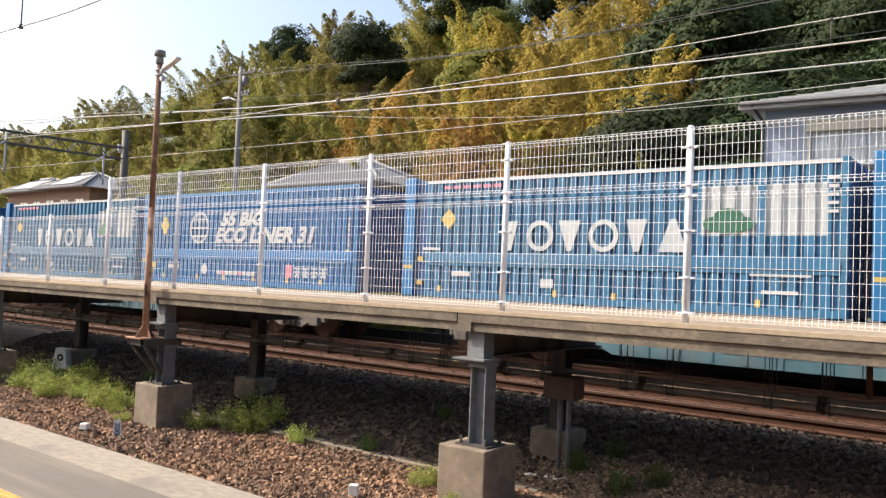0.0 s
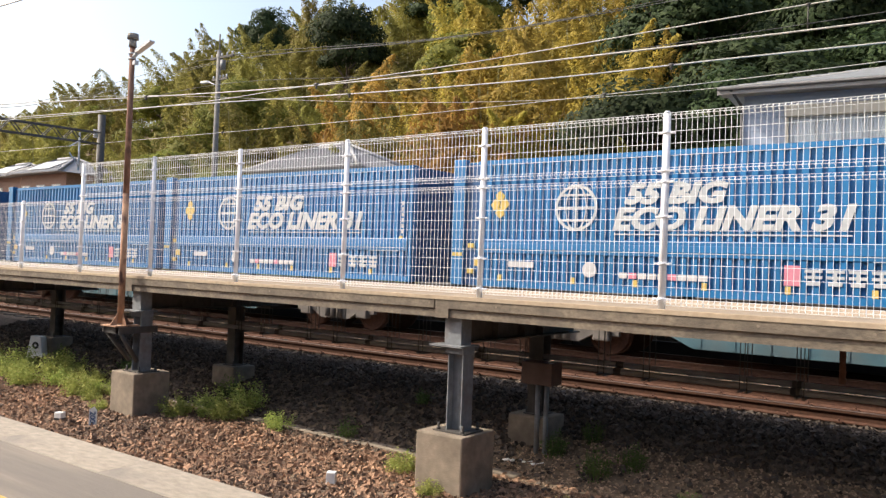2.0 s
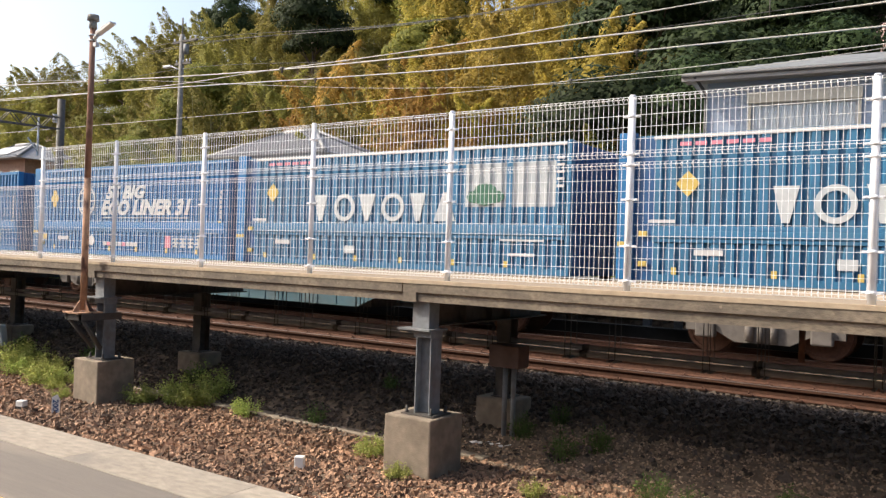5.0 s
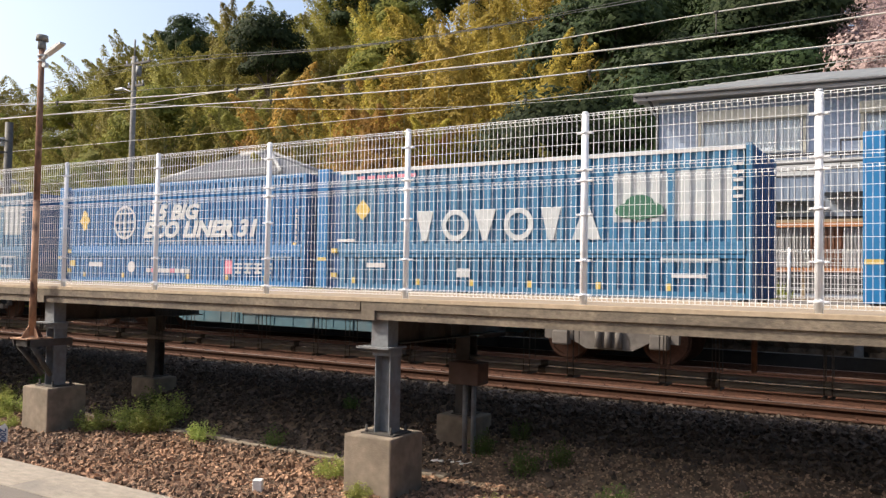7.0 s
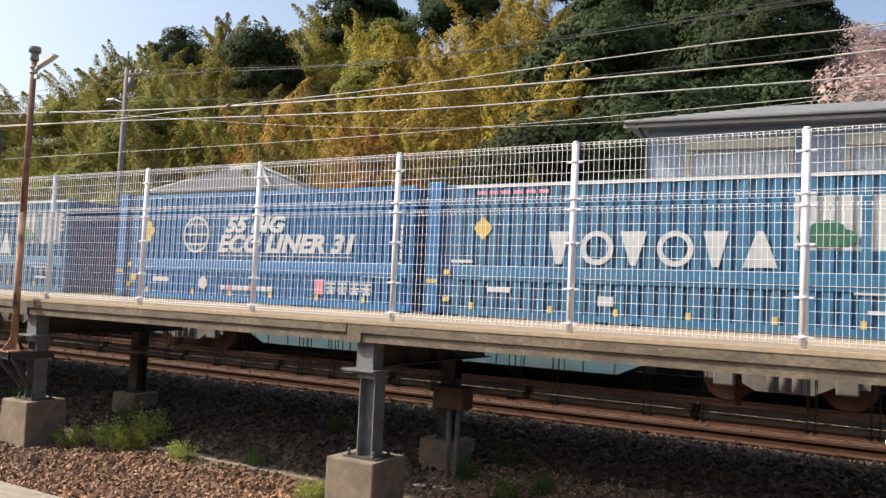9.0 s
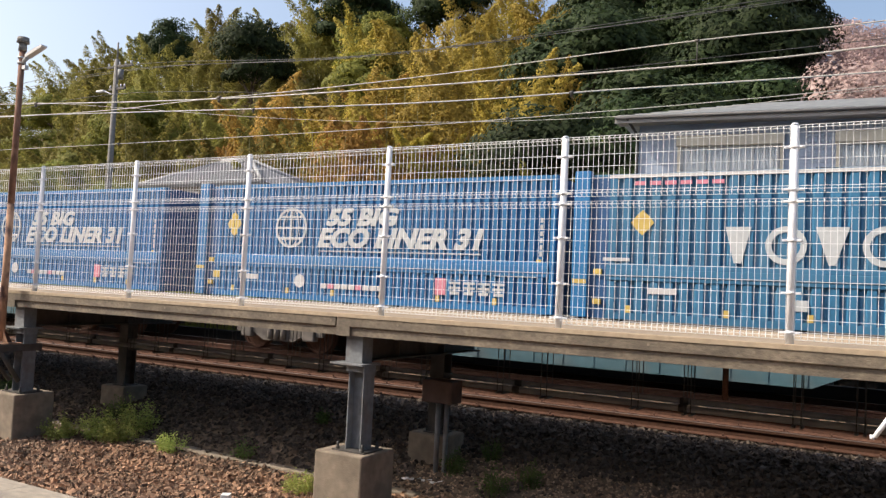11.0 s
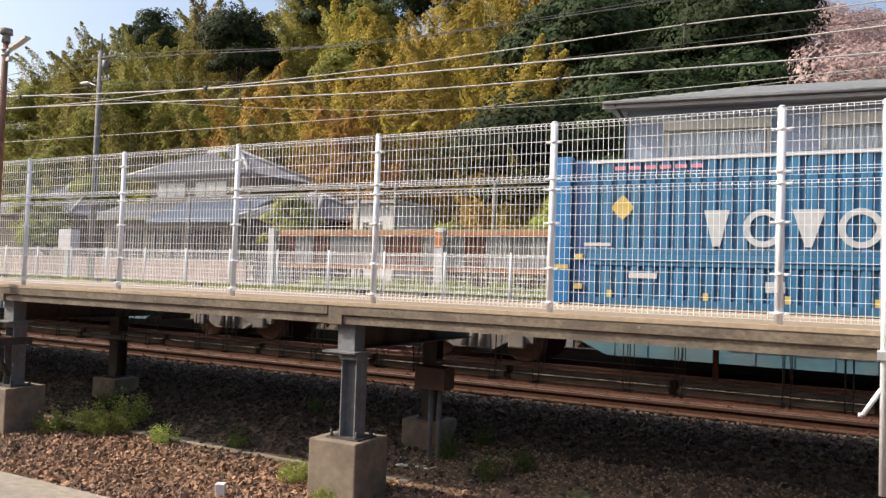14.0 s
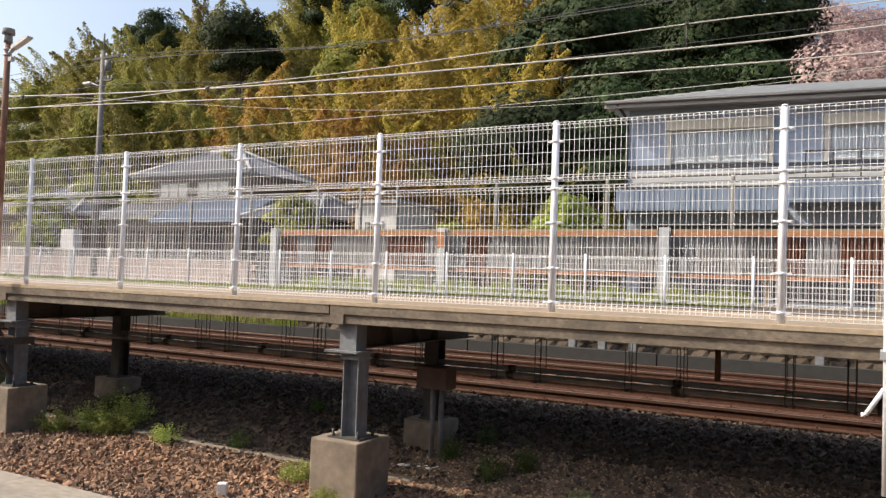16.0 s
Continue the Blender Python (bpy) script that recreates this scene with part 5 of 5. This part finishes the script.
def window(parent, x0, x1, z0, z1, y, panes=2, behind="curtain", shutter=False):
    """A framed sliding window on a wall that faces -y."""
    n = panes
    bm = B()
    for a, b, c, d in ((x0, x1, z1 - 0.06, z1), (x0, x1, z0, z0 + 0.06)):
        box(bm, a, b, y - 0.06, y, c, d)
    for i in range(n + 1):
        x = x0 + (x1 - x0 - 0.06) * i / n
        box(bm, x, x + 0.06, y - 0.055, y - 0.002, z0 + 0.06, z1 - 0.06)
    w = part("window", bm, M["galv"], parent)
    for i in range(n):
        xa, xb = x0 + 0.062 + (x1 - x0 - 0.06) * i / n, x0 + (x1 - x0 - 0.06) * (i + 1) / n - 0.002
        ob = one_box("pane", M["glass"], w, xa, xb, y - 0.035, y - 0.029, z0 + 0.062, z1 - 0.062)
        ob.visible_shadow = False
    bm = B()
    k = int((x1 - x0) / 0.07)
    sheet(bm, [(x0 + 0.07 + (x1 - x0 - 0.14) * i / k, y - 0.012 + 0.007 * (i % 2)) for i in range(k + 1)], z0 + 0.065, z1 - 0.065)
    part("curtain", bm, M[behind], w)
    if shutter:
        one_box("shutter_box", M["cream"], w, x0 - 0.15, x1 + 0.15, y - 0.24, y, z1 + 0.01, z1 + 0.36, bevel=0.02)
        one_box("shutter_guide", M["cream"], w, x0 - 0.12, x0 - 0.03, y - 0.1, y, z0 - 0.05, z1 + 0.008)
        one_box("shutter_guide", M["cream"], w, x1 + 0.03, x1 + 0.12, y - 0.1, y, z0 - 0.05, z1 + 0.008)
    return w


def blue_house():
    g = thing("house", "two-storey pale blue house with a grey hipped roof and awning roof", "house")
    y = 27.0
    one_box("wall", M["bluewall"], g, -5.05, 12, y, y + 8, -0.2, 6.35)
    bm = B()
    for i in range(16):
        z = 2.9 + i * 0.215
        box(bm, -5.06, 12.01, y - 0.012, y - 0.001, z, z + 0.2, )
    part("siding", bm, M["bluewall"], g)["kind"] = "stuff"
    bm = B()
    ex0, ex1, ey0, ey1, ez = -5.75, 12.6, y - 0.7, y + 8.7, 6.40
    lo = [bm.verts.new(p) for p in ((ex0, ey0, ez), (ex1, ey0, ez), (ex1, ey1, ez), (ex0, ey1, ez))]
    hi = [bm.verts.new(p) for p in ((-1.4, y + 4, 7.75), (8.3, y + 4, 7.75))]
    for f in ((lo[0], lo[1], hi[1], hi[0]), (lo[1], lo[2], hi[1]), (lo[2], lo[3], hi[0], hi[1]), (lo[3], lo[0], hi[0]), (lo[3], lo[2], lo[1], lo[0])):
        bm.faces.new(f)
    roof = part("roof", bm, M["roofgrey"], g)
    bm = B()
    for i in range(9):
        f = i / 9
        z, yy = ez + 1.35 * f + 0.012, ey0 + (y + 4 - ey0) * f
        box(bm, ex0 + (4.35) * f + 0.05, ex1 - 4.3 * f - 0.05, yy, yy + 0.03, z, z + 0.03)
    part("roof_seam", bm, M["roofgrey"], roof)["kind"] = "stuff"
    one_box("fascia", M["eave"], roof, ex0 - 0.02, ex1, ey0 - 0.03, ey0 + 0.02, 6.16, 6.395)
    one_box("soffit", M["eave"], roof, ex0 + 0.02, ex1, ey0 + 0.02, y, 6.2, 6.24)
    bm = B()
    tube(bm, (ex0, ey0 - 0.08, 6.33), (ex1, ey0 - 0.08, 6.33), 0.05, 8)
    tube(bm, (-5.35, ey0 - 0.05, 6.3), (-5.1, y - 0.08, 5.85), 0.05, 8)
    tube(bm, (-5.1, y - 0.08, 5.85), (-5.1, y - 0.08, 2.9), 0.05, 8)
    part("gutter", bm, M["trim_shade"], roof)
    window(g, -3.65, -0.65, 4.35, 5.42, y - 0.015, 4, shutter=True)
    window(g, 1.1, 4.1, 4.35, 5.42, y - 0.015, 4, shutter=True)
    window(g, 6.0, 9.0, 4.35, 5.42, y - 0.015, 4, shutter=True)
    one_box("band", M["trim_shade"], g, -5.08, 12, y - 0.05, y - 0.013, 4.18, 4.31)
    bm = B()
    for i in range(10):
        box(bm, 0.4 + i * 0.75, 0.44 + i * 0.75, y - 0.9, y - 0.86, 3.5, 4.5)
    box(bm, 0.4, 7.2, y - 0.92, y - 0.86, 4.48, 4.54)
    box(bm, 0.4, 7.2, y - 0.92, y - 0.86, 3.6, 3.65)
    part("balcony_rail", bm, M["trim_shade"], g)
    for x0, x1, zt, zb, yy in ((-5.25, -0.1, 3.42, 2.70, y - 1.05), (-0.02, 12, 3.62, 2.92, y - 1.3)):
        bm = B()
        box(bm, x0, x1, yy, yy + 0.05, zb, zt)
        box(bm, x0, x1, yy + 0.05, y - 0.016, zb, zb + 0.08)
        aw = part("balcony_panel", bm, M["awning"], g, "grey blue perforated balcony panel")
        bm = B()
        n = int((x1 - x0) / 0.16)
        for i in range(n):
            x = x0 + 0.03 + i * 0.16
            box(bm, x, x + 0.07, yy - 0.012, yy, zb + 0.05, zt - 0.05)
        part("panel_rib", bm, M["awning"], aw)["kind"] = "stuff"
        one_box("panel_cap", M["trim_shade"], aw, x0 - 0.02, x1, yy - 0.02, yy + 0.07, zt + 0.003, zt + 0.05)
    one_box("balcony_wall", M["whitewall"], g, -5.0, 12, y - 0.04, y - 0.014, 3.3, 4.1)
    for x in (-5.0, -2.4, -0.1, 2.5, 5):
        one_box("awning_post", M["trim_shade"], g, x, x + 0.1, y - 1.0, y - 0.9, -0.2, 2.70)
    # flat dark sheet on the wall stands for the shade under the awning
    one_box("dark_opening", M["trim_shade"], g, -4.6, 11.5, y - 0.03, y - 0.002, -0.1, 2.3)
    g.matrix_basis = Matrix.Translation((-5.05, y, 0)) @ pose(0, 0, 0, 0, 0, 6.5) @ Matrix.Translation((5.05, -y, 0))


blue_house()


def tiled_roof(g, x0, x1, y0, y1, ze, zr, inset, m="tile", step=0.32):
    """A hipped roof with rows of round tile ribs down its front and right slopes."""
    bm = B()
    ym = (y0 + y1) / 2
    lo = [bm.verts.new(p) for p in ((x0, y0, ze), (x1, y0, ze), (x1, y1, ze), (x0, y1, ze))]
    hi = [bm.verts.new((x0 + inset, ym, zr)), bm.verts.new((x1 - inset, ym, zr))]
    for f in ((lo[0], lo[1], hi[1], hi[0]), (lo[1], lo[2], hi[1]), (lo[2], lo[3], hi[0], hi[1]), (lo[3], lo[0], hi[0]), (lo[3], lo[2], lo[1], lo[0])):
        bm.faces.new(f)
    roof = part("roof", bm, M[m], g)
    bm = B()
    n = int((x1 - x0) / step)
    for i in range(n):
        x = x0 + 0.15 + i * step
        f = min(1, min((x - x0) / inset, (x1 - x) / inset))
        tube(bm, (x, y0, ze + 0.03), (x, y0 + (ym - y0) * f, ze + (zr - ze) * f + 0.03), 0.07, 5)
    rows = 9
    for i in range(rows):
        f = i / rows
        box(bm, x0 + inset * f, x1 - inset * f, y0 + (ym - y0) * f, y0 + (ym - y0) * f + 0.05, ze + (zr - ze) * f + 0.02, ze + (zr - ze) * f + 0.07)
    part("roof_tiles", bm, M[m], roof)["kind"] = "stuff"
    bm = B()
    tube(bm, (x0 + inset, ym, zr + 0.08), (x1 - inset, ym, zr + 0.08), 0.16, 8)
    part("ridge", bm, M[m], roof)
    for a, b in (((x0, y0), (x0 + inset, ym)), ((x1, y0), (x1 - inset, ym)), ((x1, y1), (x1 - inset, ym))):
        bm = B()
        tube(bm, (*a, ze + 0.06), (*b, zr + 0.06), 0.12, 8)
        part("hip_ridge", bm, M[m], roof)
    return roof


def old_house():
    g = thing("house", "old two-storey house with grey tiled hipped roofs and dark panels for shaded openings", "house")
    y = 30.1
    one_box("wall", M["oldwall"], g, -31.9, -25.0, y, y + 3.6, -0.2, 5.1)
    tiled_roof(g, -32.9, -24.1, y - 0.9, y + 4.5, 5.1, 6.62, 3.3)
    window(g, -31.4, -29.3, 4.05, 4.85, y - 0.005, 3)
    window(g, -28.6, -26.4, 4.05, 4.85, y - 0.005, 3)
    one_box("lower_wall", M["oldwall"], g, -33.2, -23.7, y - 1.8, y - 0.006, -0.2, 2.75)
    # lean-to roof of ribbed blue grey sheet over the front
    bm = B()
    prism(bm, [(y - 2.7, 2.55), (y - 2.7, 2.62), (y - 0.006, 3.92), (y - 0.006, 3.84)], "x", -29.1, -23.4)
    lr = part("lean_to_roof", bm, M["awning"], g, "blue grey ribbed sheet roof")
    bm = B()
    for i in range(27):
        x = -29.0 + i * 0.21
        prism(bm, [(y - 2.71, 2.625), (y - 2.71, 2.66), (y - 0.01, 3.96), (y - 0.01, 3.925)], "x", x, x + 0.06)
    part("roof_rib", bm, M["awning"], lr)["kind"] = "stuff"
    bm = B()
    prism(bm, [(y - 2.3, 2.80), (y - 2.3, 2.88), (y - 0.006, 3.72), (y - 0.006, 3.62)], "x", -33.9, -29.15)
    tr = part("lower_roof", bm, M["tile"], g, "grey tiled lower roof")
    bm = B()
    for i in range(16):
        x = -33.8 + i * 0.3
        tube(bm, (x, y - 2.3, 2.89), (x, y - 0.03, 3.73), 0.07, 5)
    for k in range(7):
        f = k / 7
        box(bm, -33.9, -29.15, y - 2.3 + 2.27 * f, y - 2.25 + 2.27 * f, 2.88 + 0.84 * f, 2.94 + 0.84 * f)
    part("roof_tiles", bm, M["tile"], tr)["kind"] = "stuff"
    # openings are flat dark sheets, the unlit inside put into their colour
    for x in (-32.6, -29.9, -27.2):
        one_box("dark_opening", M["trim_shade"], g, x, x + 2.3, y - 1.84, y - 1.805, -0.1, 2.2)
        for q in (0.5, 1.1, 1.7):
            one_box("door_post", M["oldwall"], g, x + q, x + q + 0.1, y - 1.90, y - 1.845, -0.1, 2.2)
    one_box("shed_wall", M["trim_shade"], g, -23.0, -19.6, y - 1.6, y + 3, -0.2, 2.75)
    tiled_roof(g, -23.5, -18.9, y - 2.2, y + 3.4, 2.78, 4.0, 1.9)


old_house()


def far_houses():
    for x, y, w, zr in ((-65.6, 34.5, 9.2, 8.35), (-76.5, 36, 9.2, 8.55)):
        g = thing("house", "house with a grey hipped roof carrying solar panels", "house")
        one_box("wall", M["brick"], g, x - w / 2 + 0.8, x + w / 2 - 0.8, y, y + 4, -0.2, zr - 1.4)
        tiled_roof(g, x - w / 2, x + w / 2, y - 1, y + 5, zr - 1.5, zr, 3.2)
        for i in range(3):
            for k in range(3):
                f = 0.25 + k * 0.2
                bm = B()
                box(bm, -0.62, 0.62, -0.30, 0.30, 0, 0.04)
                ob = part("solar_panel", bm, M["galv"], g, "pale shiny solar panel")
                ob.location = (x - 1.3 + i * 1.3, y - 1 + 3 * f, zr - 1.5 + 1.5 * f + 0.14)
                ob.rotation_euler = (math.atan2(1.5, 3.0), 0, 0)
        for i in range(3):
            window(g, x - 3.6 + i * 2.6, x - 2.2 + i * 2.6, zr - 3.6, zr - 2.4, y - 0.005, 2)
    g = thing("house", "small white plastered outbuilding with a dark window", "house")
    one_box("wall", M["whitewall"], g, -16.7, -14.6, 27.5, 30.5, -0.2, 3.25)
    one_box("roof", M["roofgrey"], g, -16.9, -14.4, 27.2, 30.8, 3.255, 3.38)
    window(g, -16.2, -15.3, 1.75, 2.55, 27.495, 2, "trim_shade")
    g = thing("house", "low old house with a rusty tiled roof behind the lane", "house")
    one_box("wall", M["oldwall"], g, -45.5, -38, 30, 36, -0.2, 3.2)
    tiled_roof(g, -46.5, -37, 29, 37, 3.2, 5.2, 3.5)
    g = thing("control_cabinet", "pale grey control cabinet on a post beside the fence", "cabinet", at=(-25.9, 21.0, 0))
    one_box("case", M["pale"], g, -0.42, 0.36, -0.2, 0.2, 0.95, 1.75, bevel=0.02)
    one_box("leg", M["galv"], g, -0.1, 0.1, -0.1, 0.1, -0.2, 0.949)


far_houses()


def garden_wall():
    g = thing("garden_wall", "low pinkish grey block wall along the lane", "wall", at=(0, 25.2, 0))
    bm = B()
    box(bm, 0.004, 0.386, 0, 0.12, 0, 0.186, bevel=0.006)
    me = done(bm, "block", M["blockpink"])
    for row in range(5):
        for i in range(56):
            ob = part("block", me, None, g)
            ob.location = (-42 + i * 0.39 + 0.195 * (row % 2), 0, -0.2 + row * 0.19)
    one_box("cap", M["cement"], g, -42.1, -19.9, -0.03, 0.15, 0.751, 0.80)


M["blockpink"] = mat("pinkish wall block", (0.34, 0.26, 0.23), 0.9, 0.12, 6, obj=0.15, bump=0.2)
garden_wall()


# ---- green verge, shrubs and near trees on the far side ----
def grass():
    rng = np.random.default_rng(9)
    verts, faces = [], []
    for k in range(30000):
        if k < 15000:
            x, y = rng.uniform(-14.5, -0.5), (rng.uniform(20.7, 21.15) if k % 3 == 0 else rng.uniform(21.6, 24.5))
            h = rng.uniform(0.2, 0.6) * (0.45 + 0.55 * math.sin(x * 1.9 + 0.7 * y) ** 2)
        else:
            x, y = rng.uniform(-34, -11.5), rng.uniform(17.7, 18.6)
            h = rng.uniform(0.06, 0.2)
        if k >= 20500:
            y, h = rng.uniform(17.6, 17.75), rng.uniform(0.3, 0.7)
        z = -1.48 if y < 17.76 else -0.22 if y > 18.3 else -0.95 + 0.75 * max(0, (y - 17.7) / 0.6)
        a = rng.uniform(0, 6.3)
        dx, dy = math.cos(a) * 0.03, math.sin(a) * 0.03
        n = len(verts)
        verts += [(x - dx, y - dy, z), (x + dx, y + dy, z), (x + rng.uniform(-0.15, 0.15), y + rng.uniform(-0.15, 0.15), z + h)]
        faces.append((n, n + 1, n + 2))
    tagged(new("grass", stuff_mesh("grass", verts, faces, LEAF["fresh"])), "fresh green grass on the verge", "grass", kind="stuff")
    bank = B()
    prism(bank, [(17.62, -1.5), (18.3, -1.5), (18.3, -0.21), (18.2, -0.21), (17.62, -1.0)], "x", -60, -12.51)
    tagged(new("ground_bank", done(bank, "ground_bank", M["soil"])), "low earth bank under grass", "ground", kind="structure")


grass()
tree_kind("shrub", "fresh yellow green garden shrub behind the sheet fence", "fresh", "broad", 4.2, 1.5, 2600, 0.2, 2)
tree_kind("sprig", "young yellow green bamboo sprout by the house", "fresh", "bamboo", 10, 0.9, 500, 0.5, 1)
for x, y, s in ((-6.7, 25.6, 0.72), (-5.9, 26.1, 0.6), (-11.6, 26.5, 0.6), (-19.8, 27.5, 0.8), (-37, 27, 1.0), (-35.5, 26.5, 0.8)):
    plant("shrub", x, y, s, 0.1)
plant("sprig", -7.6, 35.5, 0.95, -0.2)
for x, y, k, s in ((-10, 32, "olive", 0.6), (-13, 33, "rust", 0.65), (-19, 33, "rust", 0.8), (-8.5, 33, "olive", 0.6), (-40, 33, "mid", 0.8), (-47, 36, "olive", 0.8), (-22, 40, "gold", 0.8),
                   (-36, 34, "mid", 0.7), (-52, 37, "mid", 0.8)):
    plant(k, x, y, s)


cable([(-26, 9.5, 6.6), (-19.69, 9.5, 6.43), (-16.95, 9.5, 6.35), (-14.63, 9.5, 6.36), (-8, 9.5, 6.5)], 0.018, "dark feeder wire high beside the platform")


def feeder_clamp():
    g = thing("feeder_clamp", "dark insulator hanging on the feeder wire", "insulator", at=(-18.55, 9.5, 6.42))
    bm = B()
    tube(bm, (0, 0, -0.06), (0, 0, 0.9), 0.02, 6)
    part("rod", bm, M["darksteel"], g)
    bm = B()
    tube(bm, (0, 0, -0.08), (0, 0, 0.02), 0.06, 8)
    part("clamp", bm, M["darksteel"], g)


feeder_clamp()


motions()
